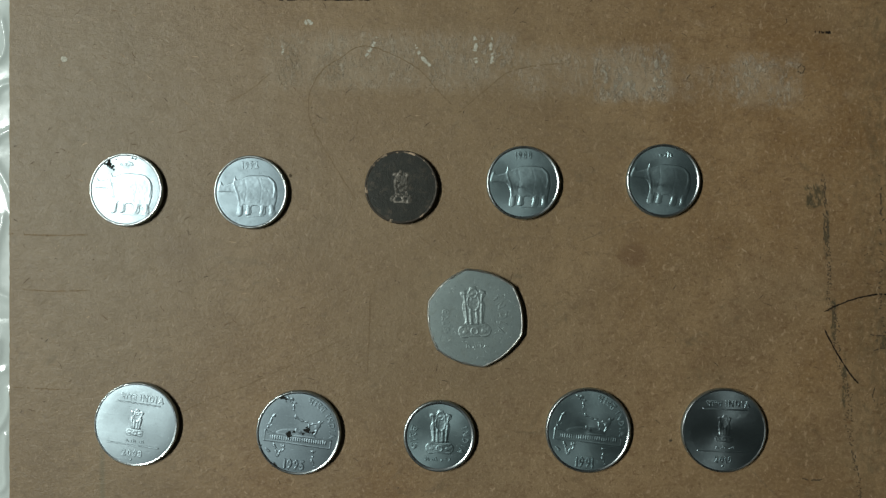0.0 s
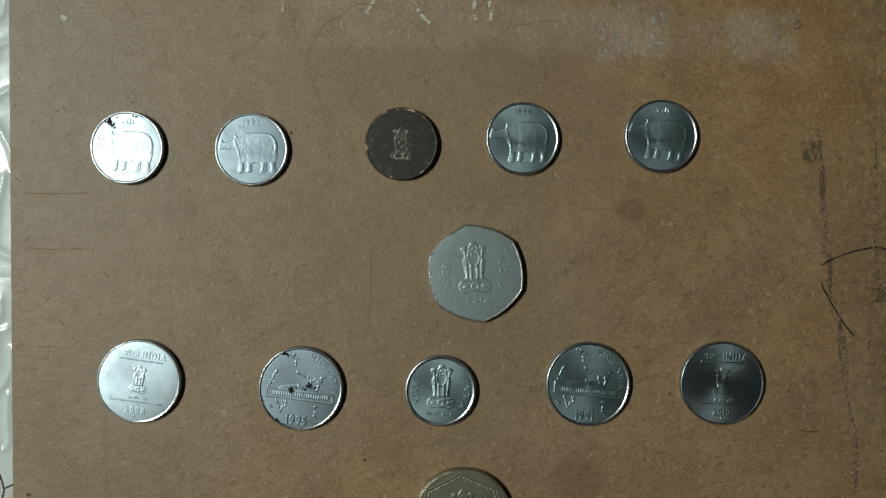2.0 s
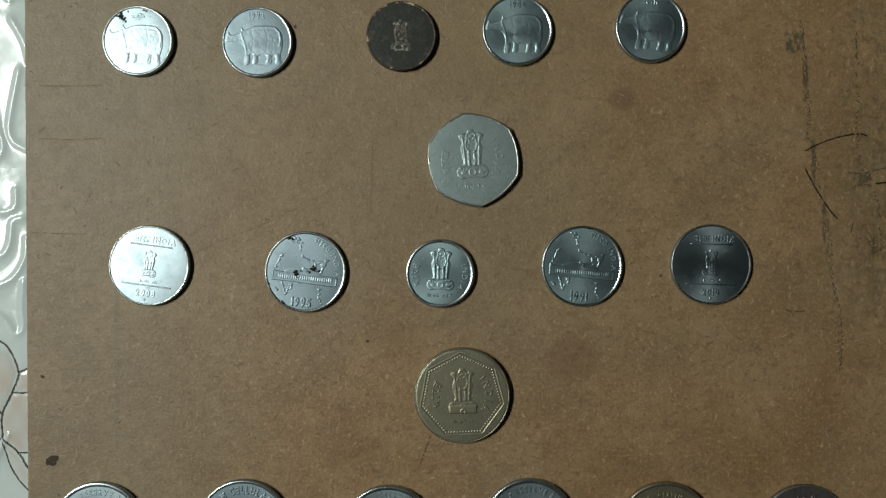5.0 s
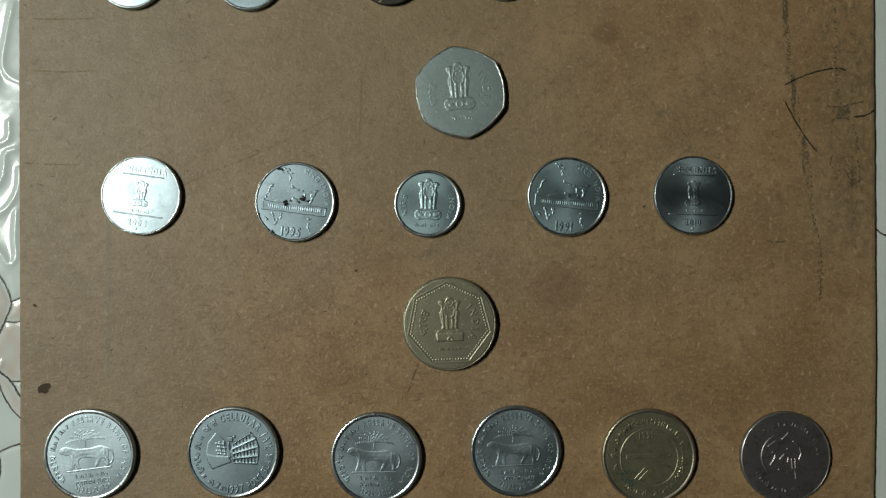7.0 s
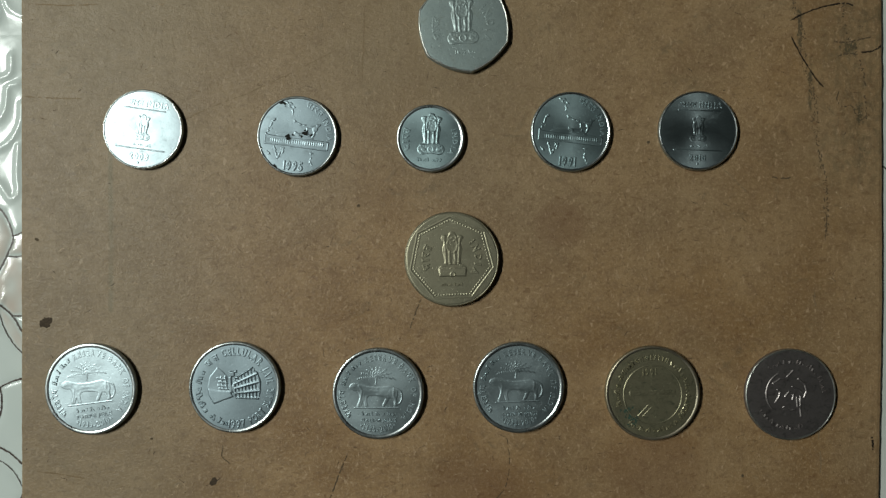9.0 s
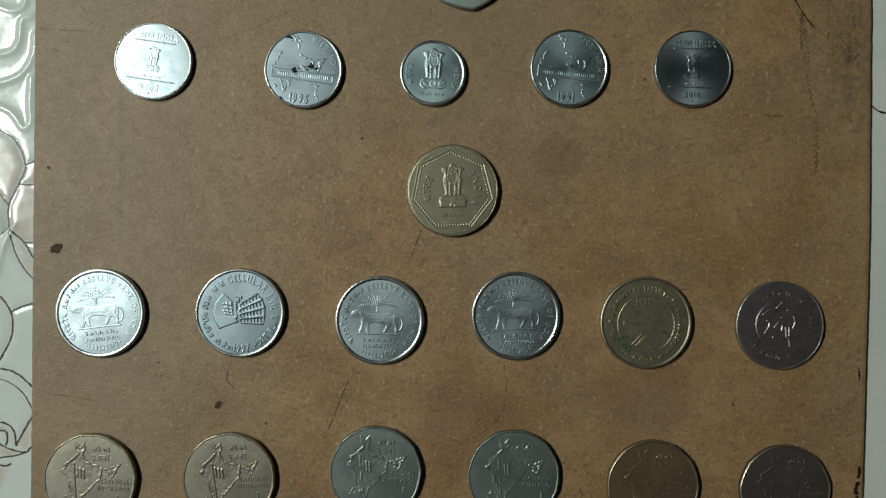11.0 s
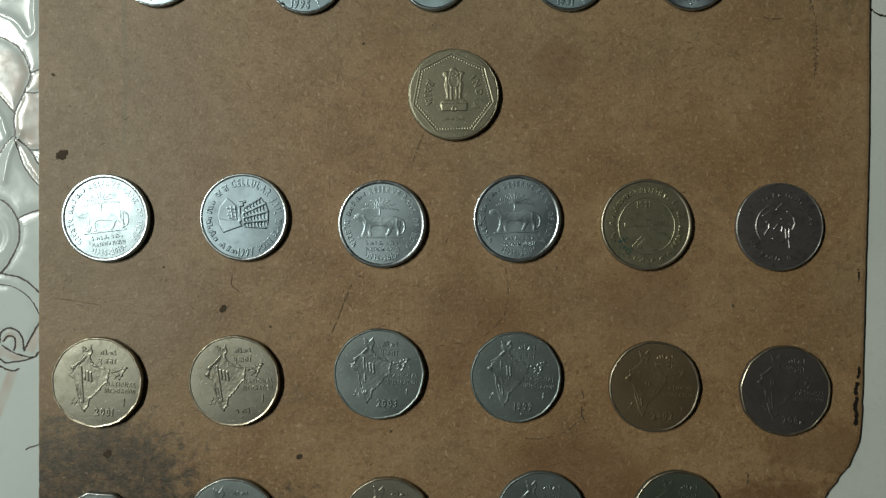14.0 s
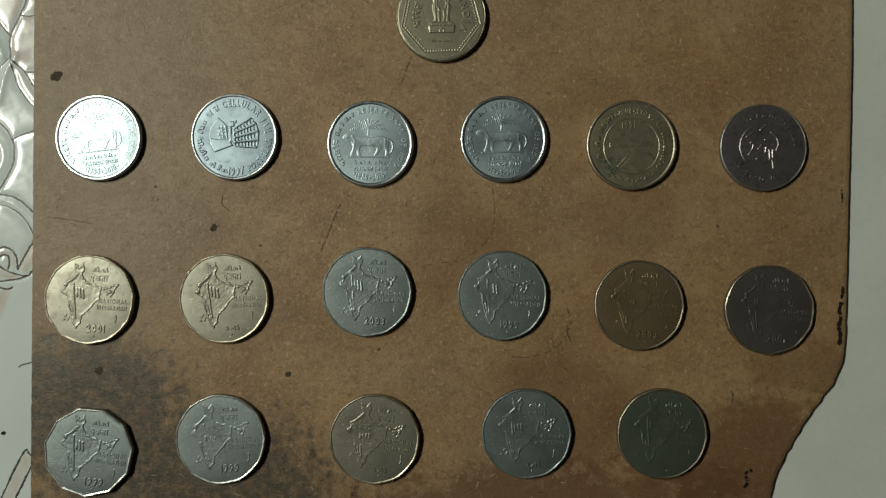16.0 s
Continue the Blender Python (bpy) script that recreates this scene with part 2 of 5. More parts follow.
    colour = n.mix(n.math("MULTIPLY", n.box(-140, 40, -40, 80, 45, huge), 0.5), colour, (0.195, 0.148, 0.086))
    # dried glue of torn tape
    gluey, ragged = None, n.noise(170, 6, 0.8, None, 1.5)
    for x0, x1, y0, y1, amount in ((-48, 17, 42, 56, 0.44), (17, 38, 40, 52, 0.30), (38, 58.5, 40.0, 52, 0.78), (60, 74, 38.8, 48, 0.22), (74, 91, 38.4, 50, 0.52), (38, 58, 39.6, 42.4, 0.9), (75, 90, 38.2, 40.6, 0.7)):
        g = n.math("MULTIPLY", n.box(x0, x1, y0, y1, 2.6, ragged), amount)
        gluey = g if gluey is None else n.math("MAXIMUM", gluey, g)
    crust = n.math("MULTIPLY", n.step(n.noise(620, 7, 0.82, n.stretched(1.3, 0.8, 12), 0.3), 0.46, 0.60), n.step(n.noise(150, 5, 0.75, n.stretched(1.4, 0.6), 0.6), 0.40, 0.58))
    crumbs = n.math("ADD", n.math("MULTIPLY", crust, 0.9), n.step(n.noise(60, 5, 0.7, None, 0.5), 0.35, 0.62, 0.08, 0.32))
    glue = n.math("MULTIPLY", gluey, crumbs)
    colour = n.mix(glue, colour, (0.50, 0.45, 0.36))
    rough = n.math("ADD", n.step(mid, 0.3, 0.7, 0.50, 0.58), n.math("MULTIPLY", glue, 0.3))
    height = n.math("ADD", n.math("MULTIPLY", fine, 0.6), n.math("ADD", n.math("MULTIPLY", strands, 0.7), n.math("MULTIPLY", glue, 1.2)))
    return n.done(colour, rough, 0.0, n.bump(n.math("ADD", height, n.math("MULTIPLY", mid, 1.2)), 0.16 * MM), 0.42)


HARDBOARD = hardboard()


def raw_edge():
    n = Net("dirty_sawn_edge")
    return n.done(n.mix(n.step(n.noise(500, 5, 0.7), 0.35, 0.65), (0.085, 0.058, 0.034), (0.20, 0.13, 0.075)), 0.85, 0.0, n.bump(n.noise(1500, 4, 0.7), 0.2 * MM))


RAW_EDGE = raw_edge()


def fibre_material(name, a, b):
    n = Net(name)
    geo = n.add("ShaderNodeNewGeometry")
    return n.done(n.mix(geo.outputs["Random Per Island"], a, b), 0.8)


FIBRE_DARK = fibre_material("dark_fibre", (0.034, 0.020, 0.011), (0.15, 0.085, 0.040))
FIBRE_PALE = fibre_material("pale_fibre", (0.24, 0.155, 0.08), (0.44, 0.32, 0.20))


def glazed(name, base, second, rough=0.12):
    n = Net(name)
    wide, fine = n.noise(14, 4, 0.6), n.noise(420, 3, 0.6)
    tint = n.add("ShaderNodeAttribute")
    tint.attribute_name = "glaze"
    colour = n.mix(n.step(wide, 0.35, 0.7), base, second)
    colour = n.mix(n.step(n.noise(95, 5, 0.7, None, 0.5), 0.56, 0.8, 0.0, 0.25), colour, tuple(c * 0.72 for c in second))
    colour = n.mix(tint.outputs["Fac"], colour, (0.46, 0.38, 0.32))
    return n.done(colour, n.step(fine, 0.3, 0.7, rough, rough + 0.06), 0.0, n.bump(n.math("ADD", n.noise(150, 2, 0.5), n.math("MULTIPLY", fine, 0.15)), 0.045 * MM), 0.26)


GLAZE = glazed("white_embossed_glaze", (0.52, 0.56, 0.53), (0.45, 0.50, 0.47))
GLAZE_PLAIN = glazed("cream_plain_glaze", (0.52, 0.53, 0.49), (0.46, 0.48, 0.435), 0.26)


def plaster(name, colour):
    n = Net(name)
    return n.done(n.mix(n.step(n.noise(6, 5, 0.65), 0.3, 0.7), colour, tuple(c * 0.86 for c in colour)), 0.85, 0.0, n.bump(n.noise(180, 4, 0.6), 0.4 * MM))


GROUT = plaster("grout", (0.50, 0.50, 0.46))
WALL = plaster("wall_paint", (0.24, 0.26, 0.26))
CEILING = plaster("ceiling_paint", (0.26, 0.27, 0.27))
LAMP_WHITE = plaster("white_enamel", (0.7, 0.7, 0.68))


# ---- mesh helpers ----
def mesh_of(name, verts, faces, material, smooth=False):
    me = bpy.data.meshes.new(name)
    me.from_pydata([tuple(float(c) * MM for c in v) for v in verts], [], faces)
    me.materials.append(material)
    me.polygons.foreach_set("use_smooth", [smooth] * len(me.polygons))
    me.update()
    return me


def part(name, me, parent, label=""):
    if isinstance(me, list):
        return [part("digit" if name == "date" else "letter", one, parent) for one in me]
    ob = new(name, me)
    ob.parent = parent
    return tagged(ob, label)


def box_mesh(name, x0, x1, y0, y1, z0, z1, material, edge=0.0):
    bm = bmesh.new()
    bmesh.ops.create_cube(bm, size=1)
    for v in bm.verts:
        v.co = Vector(((x0 + x1) / 2 + v.co.x * (x1 - x0), (y0 + y1) / 2 + v.co.y * (y1 - y0), (z0 + z1) / 2 + v.co.z * (z1 - z0))) * MM
    if edge:
        bmesh.ops.bevel(bm, geom=bm.edges[:], offset=edge * MM, segments=2, affect="EDGES")
    me = bpy.data.meshes.new(name)
    bm.to_mesh(me)
    bm.free()
    me.materials.append(material)
    return me


def glide(points, n=8):
    """A smooth curve through the points."""
    p = [np.array(q, float) for q in points]
    p = [2 * p[0] - p[1]] + p + [2 * p[-1] - p[-2]]
    out = []
    for a, b, c, d in zip(p, p[1:], p[2:], p[3:]):
        for s in np.arange(n) / n:
            out.append(0.5 * (2 * b + (c - a) * s + (2 * a - 5 * b + 4 * c - d) * s**2 + (3 * b - a - 3 * c + d) * s**3))
    return np.array(out + [p[-2]])


def ribbon(name, points, width, z, material, rng, broken=0.0, wobble=0.06, n=8):
    """A drawn stroke: a flat strip along a smooth curve, of uneven width and with breaks."""
    c = glide(points, n)
    d = np.gradient(c, axis=0)
    d /= np.linalg.norm(d, axis=1)[:, None] + 1e-9
    side = np.stack([-d[:, 1], d[:, 0]], 1)
    w = width * (0.55 + 0.75 * rng.random(len(c)))[:, None] / 2
    w[0] *= 0.3
    w[-1] *= 0.3
    c = c + side * rng.normal(0, wobble, len(c))[:, None]
    verts = [(*q, z) for pair in zip(c - side * w, c + side * w) for q in pair]
    faces = [(2 * k, 2 * k + 2, 2 * k + 3, 2 * k + 1) for k in range(len(c) - 1) if rng.random() >= broken]
    return mesh_of(name, verts, faces, material)


def blob(name, r, z, material, rng, dome=0.0, n=26, uneven=0.35):
    """An uneven flat or slightly domed spot about the origin."""
    a = np.arange(n) * math.tau / n
    f = 1 + sum(uneven / k * np.sin(k * a + rng.random() * 7) * rng.random() for k in (2, 3, 5, 7, 11))
    f = f * rng.uniform(0.88, 1.1, n)
    verts = [(0, 0, z + dome)]
    for s, h in ((0.55, 0.8), (1.0, 0.0)):
        verts += [(r * s * q * math.cos(t), r * s * q * math.sin(t), z + dome * h) for t, q in zip(a, f)]
    faces = [(0, 1 + k, 1 + (k + 1) % n) for k in range(n)]
    faces += [(1 + k, 1 + n + k, 1 + n + (k + 1) % n, 1 + (k + 1) % n) for k in range(n)]
    return mesh_of(name, verts, faces, material, True)


# ---- signed distances for low relief, in millimetres ----
def oval(X, Y, cx, cy, rx, ry, turn=0.0):
    c, s = math.cos(radians(turn)), math.sin(radians(turn))
    x, y = (X - cx) * c + (Y - cy) * s, -(X - cx) * s + (Y - cy) * c
    return (np.sqrt((x / rx) ** 2 + (y / ry) ** 2) - 1) * min(rx, ry)


def bar(X, Y, x0, y0, x1, y1, r, r1=None):
    dx, dy = x1 - x0, y1 - y0
    t = np.clip(((X - x0) * dx + (Y - y0) * dy) / (dx * dx + dy * dy + 1e-9), 0, 1)
    return np.hypot(X - x0 - t * dx, Y - y0 - t * dy) - (r + ((r1 if r1 is not None else r) - r) * t)


def line(X, Y, points, r):
    return np.minimum.reduce([bar(X, Y, *a, *b, r) for a, b in zip(points, points[1:])])


def rect(X, Y, cx, cy, hx, hy, round_=0.1):
    qx, qy = np.abs(X - cx) - hx + round_, np.abs(Y - cy) - hy + round_
    return np.hypot(np.maximum(qx, 0), np.maximum(qy, 0)) + np.minimum(np.maximum(qx, qy), 0) - round_


def poly(X, Y, pts):
    d, inside = np.full(X.shape, 1e9), np.zeros(X.shape, bool)
    for (ax, ay), (bx, by) in zip(pts, pts[1:] + pts[:1]):
        d = np.minimum(d, bar(X, Y, ax, ay, bx, by, 0.0))
        if ay != by:
            inside ^= ((ay > Y) != (by > Y)) & (X < (bx - ax) * (Y - ay) / (by - ay) + ax)
    return np.where(inside, -d, d)


def grain(X, Y, size, seed=0):
    """Smooth random unevenness between 0 and 1 with lumps of the given size."""
    g = np.random.default_rng(seed).random((64, 64))
    x, y = X / size + 31.3, Y / size + 31.7
    i, j = np.floor(x).astype(int), np.floor(y).astype(int)
    u, v = x - i, y - j
    u, v, i, j = u * u * (3 - 2 * u), v * v * (3 - 2 * v), i % 63, j % 63
    return (g[i, j] * (1 - u) + g[i + 1, j] * u) * (1 - v) + (g[i, j + 1] * (1 - u) + g[i + 1, j + 1] * u) * v


def raised(d, height, slope):
    """A plateau of the given height inside the shape, rounded off over slope millimetres."""
    s = np.clip(-d / slope, 0, 1)
    return height * np.sqrt(s * (2 - s))


def relief(name, fn, half_x, half_y, z, material, cell=0.15, cx=0.0, cy=0.0):
    """A raised motif: a fine net, kept only where the motif stands above the field."""
    xs, ys = np.arange(cx - half_x, cx + half_x, cell), np.arange(cy - half_y, cy + half_y, cell)
    X, Y = np.meshgrid(xs, ys)
    H = fn(X, Y)
    near = H > 0.004
    quad = near[:-1, :-1] | near[1:, :-1] | near[:-1, 1:] | near[1:, 1:]
    ids = np.arange(X.size).reshape(X.shape)
    f = np.stack([ids[:-1, :-1], ids[:-1, 1:], ids[1:, 1:], ids[1:, :-1]], -1)[quad]
    used, back = np.unique(f, return_inverse=True)
    Z = np.where(near, H, -0.02).ravel() + z
    verts = np.stack([X.ravel(), Y.ravel(), Z], 1)[used]
    return mesh_of(name, verts, back.reshape(-1, 4).tolist(), material, True)


# ---- lettering with the built-in font ----
GLYPHS = {}


def glyph(ch):
    if ch not in GLYPHS:
        cu = bpy.data.curves.new("glyph", "FONT")
        cu.body, cu.extrude, cu.bevel_depth, cu.resolution_u, cu.bevel_resolution, cu.offset = ch, 0.02, 0.055, 2, 1, 0.006
        ob = new("glyph", cu)
        dg = bpy.context.evaluated_depsgraph_get()
        dg.update()
        me = bpy.data.meshes.new_from_object(ob.evaluated_get(dg))
        v = np.array([tuple(q.co) for q in me.vertices]).reshape(-1, 3)
        f = [tuple(q.vertices) for q in me.polygons]
        bpy.data.objects.remove(ob)
        bpy.data.curves.remove(cu)
        bpy.data.meshes.remove(me)
        width = (v[:, 0].max() - v[:, 0].min(), v[:, 0].min()) if len(v) else (0.28, 0.0)
        GLYPHS[ch] = (v, f, *width)
    return GLYPHS[ch]


BARS = "|"


def letters(name, text, size, z, material, height=0.16, at=(0.0, 0.0), turn=0.0, arc=None, gap=0.13, inward=False, narrow=0.85):
    """Raised lettering on a straight base line through at, or on an arc (radius, angle of its middle): one mesh a character.
    A run of "|" becomes plain bars in place of writing that is too worn to read."""
    runs, x = [], 0.0
    for ch in text:
        if ch == " ":
            x += 0.36
        elif ch == BARS:
            runs.append((None, x, 0.40))
            x += 0.40 + gap
        else:
            w = glyph(ch)[2]
            runs.append((ch, x, w * narrow))
            x += w * narrow + gap
    total, made = x - gap, []
    for ch, x, w in runs:
        if ch is None:
            v = np.array([(sx * 0.2, sy, h) for h in (0, 1) for sx, sy in ((-1, 0.0), (1, 0.0), (1, 0.70), (-1, 0.70))], float)
            v[4:, 0] *= 0.45
            v[4:, 1] = 0.35 + (v[4:, 1] - 0.35) * 0.68
            k = len(made) + len(text) + int(10 * size)
            v[:, 0] = v[:, 0] * (0.75 + 0.45 * math.sin(k * 2.3) ** 2) + v[:, 1] * 0.3 * math.sin(k * 4.1)
            v[:, 1] *= 0.78 + 0.3 * math.sin(k * 1.7)
            f = [(4, 5, 6, 7), (0, 1, 5, 4), (1, 2, 6, 5), (2, 3, 7, 6), (3, 0, 4, 7)]
        else:
            g, f, _, x0 = glyph(ch)
            v = g.copy()
            v[:, 0] = (v[:, 0] - x0) * narrow - w / 2
            v[:, 2] = (v[:, 2] - g[:, 2].min()) / (g[:, 2].max() - g[:, 2].min())
        lx, ly, lz = v[:, 0] * size, v[:, 1] * size, v[:, 2] * (height + 0.02)
        along = (x + w / 2 - total / 2) * size
        if arc:
            r, mid = arc
            a = radians(mid) + (along if inward else -along) / r
            base = a + (math.pi / 2 if inward else -math.pi / 2)
            ox, oy = r * math.cos(a), r * math.sin(a)
        else:
            base = radians(turn)
            ox, oy = at[0] + along * math.cos(base), at[1] + along * math.sin(base)
        c, s = math.cos(base), math.sin(base)
        made.append(mesh_of(name, list(zip(ox + lx * c - ly * s, oy + lx * s + ly * c, z - 0.02 + lz)), f, material))
    return made


# ---- coins ----
def ring_radius(R, sides, sharp, turn):
    def r(a):
        if not sides:
            return R
        half = math.pi / sides
        phi = (a - radians(turn) + half) % (2 * half) - half
        return R * (1 - sharp + sharp * math.cos(half) / math.cos(half - abs(phi)))
    return r


def lathe(name, profile, radius, material, segments=176, centre_top=None, centre_bottom=None, uneven=0.0):
    """Rings of (inset, height), the inset measured inward from the outline."""
    verts, faces = [], []
    for inset, z0 in profile:
        for k in range(segments):
            a = k * math.tau / segments
            r = radius(a) - inset
            if uneven:
                n = noise.noise((3 * math.cos(a) + 9 * r, 3 * math.sin(a), inset * 2)) + 0.6 * noise.noise((11 * math.cos(a), 11 * math.sin(a) + 5 * r, inset * 2))
                r, z = r - uneven * abs(n) * 0.5, z0 + uneven * n * 0.35
            else:
                z = z0
            verts.append((r * math.cos(a), r * math.sin(a), z))
    for i in range(len(profile) - 1):
        for k in range(segments):
            n = (k + 1) % segments
            faces.append((i * segments + k, i * segments + n, (i + 1) * segments + n, (i + 1) * segments + k))
    if centre_top is not None:
        verts.append((0, 0, centre_top))
        last = (len(profile) - 1) * segments
        faces += [(last + k, last + (k + 1) % segments, len(verts) - 1) for k in range(segments)]
    if centre_bottom is not None:
        verts.append((0, 0, centre_bottom))
        faces += [((k + 1) % segments, k, len(verts) - 1) for k in range(segments)]
    return mesh_of(name, verts, faces, material, True)


def coin(label, x, y, d, thick, face, turn=0.0, sides=0, sharp=0.0, corner=0.0, rim=None, rim_width=0.75, sink=0.16, group=""):
    """An upright coin blank with a raised rim. Returns the thing and the height of its field."""
    thing = tagged(new("coin"), label, "coin", group)
    thing.matrix_world = pose(x * MM, y * MM, 0.02 * MM, 0, 0, turn)
    radius = ring_radius(d / 2, sides, sharp, corner)
    field = thick - sink
    R = d / 2
    part("body", lathe("body", [(0.35, 0.0), (0.08, 0.12), (0.0, 0.3), (0.0, thick - 0.32), (rim_width * 0.35, field - 0.05), (rim_width + 0.15, field - 0.01), (R * 0.35, field + 0.012), (R * 0.7, field + 0.02)], radius, face, centre_top=field + 0.022, centre_bottom=0.0), thing)
    part("rim", lathe("rim", [(0.01, thick - 0.42), (0.03, thick - 0.26), (0.10, thick - 0.12), (0.22, thick - 0.03), (rim_width * 0.5, thick), (rim_width * 0.75, thick - 0.02), (rim_width * 0.95, thick - 0.08), (rim_width + 0.16, field - 0.03)], radius, rim or (BRIGHT_RIM if "steel" in label and "purple" not in label else face), uneven=0.16 if sides or sink < 0.1 else 0.05), thing)
    return thing, field + 0.012


def soft(points, n=3):
    """A closed smooth outline through a few corners."""
    p = [np.array(q, float) for q in points]
    out = []
    for k in range(len(p)):
        a, b, c, d = p[k - 1], p[k], p[(k + 1) % len(p)], p[(k + 2) % len(p)]
        out += [tuple(0.5 * (2 * b + (c - a) * t + (2 * a - 5 * b + 4 * c - d) * t**2 + (3 * b - a - 3 * c + d) * t**3)) for t in np.arange(n) / n]
    return out


def mirrored(half):
    return half + [(-x, y) for x, y in reversed(half)]


TORSO = soft(mirrored([(0.55, 6.0), (1.05, 5.1), (1.75, 5.3), (2.75, 4.9), (2.55, 4.0), (2.1, 3.3), (2.45, 2.0), (2.25, 0.3), (1.95, -1.2), (2.05, -1.95)]))


def lion_column(X, Y, s=1.0, h=0.3):
    """The state emblem as a plain knobbed block on a rounded drum."""
    x, y = X / s, Y / s
    body = poly(x, y, TORSO) + 0.12 * (grain(x, y, 0.4, 14) - 0.5)
    drum = melt([oval(x, y, -2.2, -3.4, 1.35, 1.4), oval(x, y, 2.2, -3.4, 1.35, 1.4), rect(x, y, 0, -3.4, 2.4, 1.2, 0.3)], 0.3)
    H = np.maximum(raised(body, h * 0.5, 0.3), raised(drum, h * 0.5, 0.3))
    ribs = np.minimum.reduce([line(x, y, [(k * 1.75, 2.2), (k * 1.6, 0.2), (k * 1.5, -1.8)], 0.24) for k in (-1, 1)] + [line(x, y, [(k * 0.62, 1.1), (k * 0.66, -0.4), (k * 0.6, -1.9)], 0.3) for k in (-1, 1)])
    mane = np.minimum.reduce([np.abs(oval(x, y, 0, 2.7, 1.25, 1.75)) - 0.2, np.abs(np.hypot(x, y - 4.6) - 0.95) - 0.17, oval(x, y, -1.95, 4.75, 0.6, 0.38, 15), oval(x, y, 1.95, 4.75, 0.6, 0.38, -15), line(x, y, [(-1.9, 4.2), (-1.65, 2.6)], 0.22), line(x, y, [(1.9, 4.2), (1.65, 2.6)], 0.22)])
    H = H + h * 0.42 * raised(ribs, 1, 0.22) * (body < 0) + h * 0.36 * raised(mane, 1, 0.18) * (body < 0)
    wheel = np.minimum.reduce([np.abs(np.hypot(x, y + 3.4) - 0.72) - 0.16, oval(x, y, -1.95, -3.45, 0.62, 0.4, 12), oval(x, y, 1.95, -3.45, 0.62, 0.4, -12), bar(x, y, -2.9, -2.3, 2.9, -2.3, 0.13), bar(x, y, -2.7, -4.55, 2.7, -4.55, 0.13)])
    H = H + h * 0.34 * raised(wheel, 1, 0.15) * (drum < 0)
    H = H + 0.30 * h * (grain(x, y, 0.3, 4) - 0.5) * (np.minimum(body, drum) < -0.2)
    return np.maximum(H, 0)


def melt(shapes, k):
    """The union of shapes with soft inner corners."""
    d = shapes[0]
    for e in shapes[1:]:
        h = np.clip(0.5 + 0.5 * (e - d) / k, 0, 1)
        d = e * (1 - h) + d * h - k * h * (1 - h)
    return d


STOUT = soft([(-8.4, 0.5), (-8.2, 1.9), (-7.6, 3.1), (-6.9, 2.2), (-5.2, 2.5), (-4.3, 2.9), (-3.9, 4.4), (-3.2, 3.3), (-0.6, 4.2), (2.4, 4.2), (4.9, 3.8), (6.5, 2.3), (7.0, 0.2), (6.7, -2.4), (6.1, -4.4), (6.2, -6.1), (4.6, -6.2), (4.7, -4.6), (3.9, -4.0), (3.6, -6.0), (1.9, -6.1), (2.3, -4.1), (0.2, -3.7), (-0.1, -5.8), (-1.7, -5.8), (-1.2, -3.7), (-2.0, -3.3), (-2.3, -5.8), (-3.9, -5.9), (-3.4, -2.4), (-4.4, -0.1), (-6.2, 0.3)])
LONG = soft([(-7.9, 1.5), (-7.6, 2.5), (-6.4, 3.0), (-5.0, 2.7), (-3.2, 2.1), (0.2, 1.9), (3.4, 2.2), (5.0, 1.5), (5.5, 0.2), (5.2, -1.6), (5.4, -3.3), (4.3, -3.5), (4.3, -1.9), (3.3, -1.3), (2.7, -2.2), (1.9, -3.4), (1.0, -3.4), (1.9, -1.3), (0.4, -0.8), (-2.4, -0.7), (-3.0, -2.0), (-2.7, -3.4), (-3.7, -3.5), (-4.0, -2.0), (-4.6, -3.4), (-5.9, -3.5), (-5.1, -1.2), (-5.5, 0.5), (-6.5, 0.7)])


def stout_beast(X, Y):
    """A plain stocky block with a snout and four pegs."""
    d = poly(X, Y, STOUT)
    H = raised(d, 0.09, 0.3) + raised(d + 1.0, 0.025, 1.2)
    pegs = np.minimum.reduce([bar(X, Y, x, -4.0, x + t, -5.5, 0.5, 0.42) for x, t in ((-2.7, -0.3), (-0.8, -0.1), (2.9, -0.3), (5.3, 0.0))])
    H = H + 0.07 * raised(pegs, 1, 0.35)
    H = H + 0.05 * raised(np.minimum.reduce([oval(X, Y, -3.6, 3.9, 0.42, 0.75, -15), line(X, Y, [(-4.2, 2.9), (-3.9, 1.2), (-3.3, -0.4), (-3.2, -2.0)], 0.26), line(X, Y, [(5.0, 3.6), (6.2, 2.2), (6.4, 0.2), (6.0, -1.6)], 0.26)]), 1, 0.25) * (d < 0)
    for p in ([(-1.3, 3.5), (-0.9, 0.8), (-1.5, -2.2)], [(2.4, 3.5), (3.0, 1.0), (2.4, -3.0)]):
        H = H - 0.018 * raised(line(X, Y, p, 0.18), 1, 0.18) * (d < -0.3)
    H = H + 0.03 * (grain(X, Y, 0.6, 2) - 0.5) * (d < -0.4)
    return np.maximum(H, raised(bar(X, Y, -1.0, -6.35, 6.0, -6.5, 0.14), 0.05, 0.14))


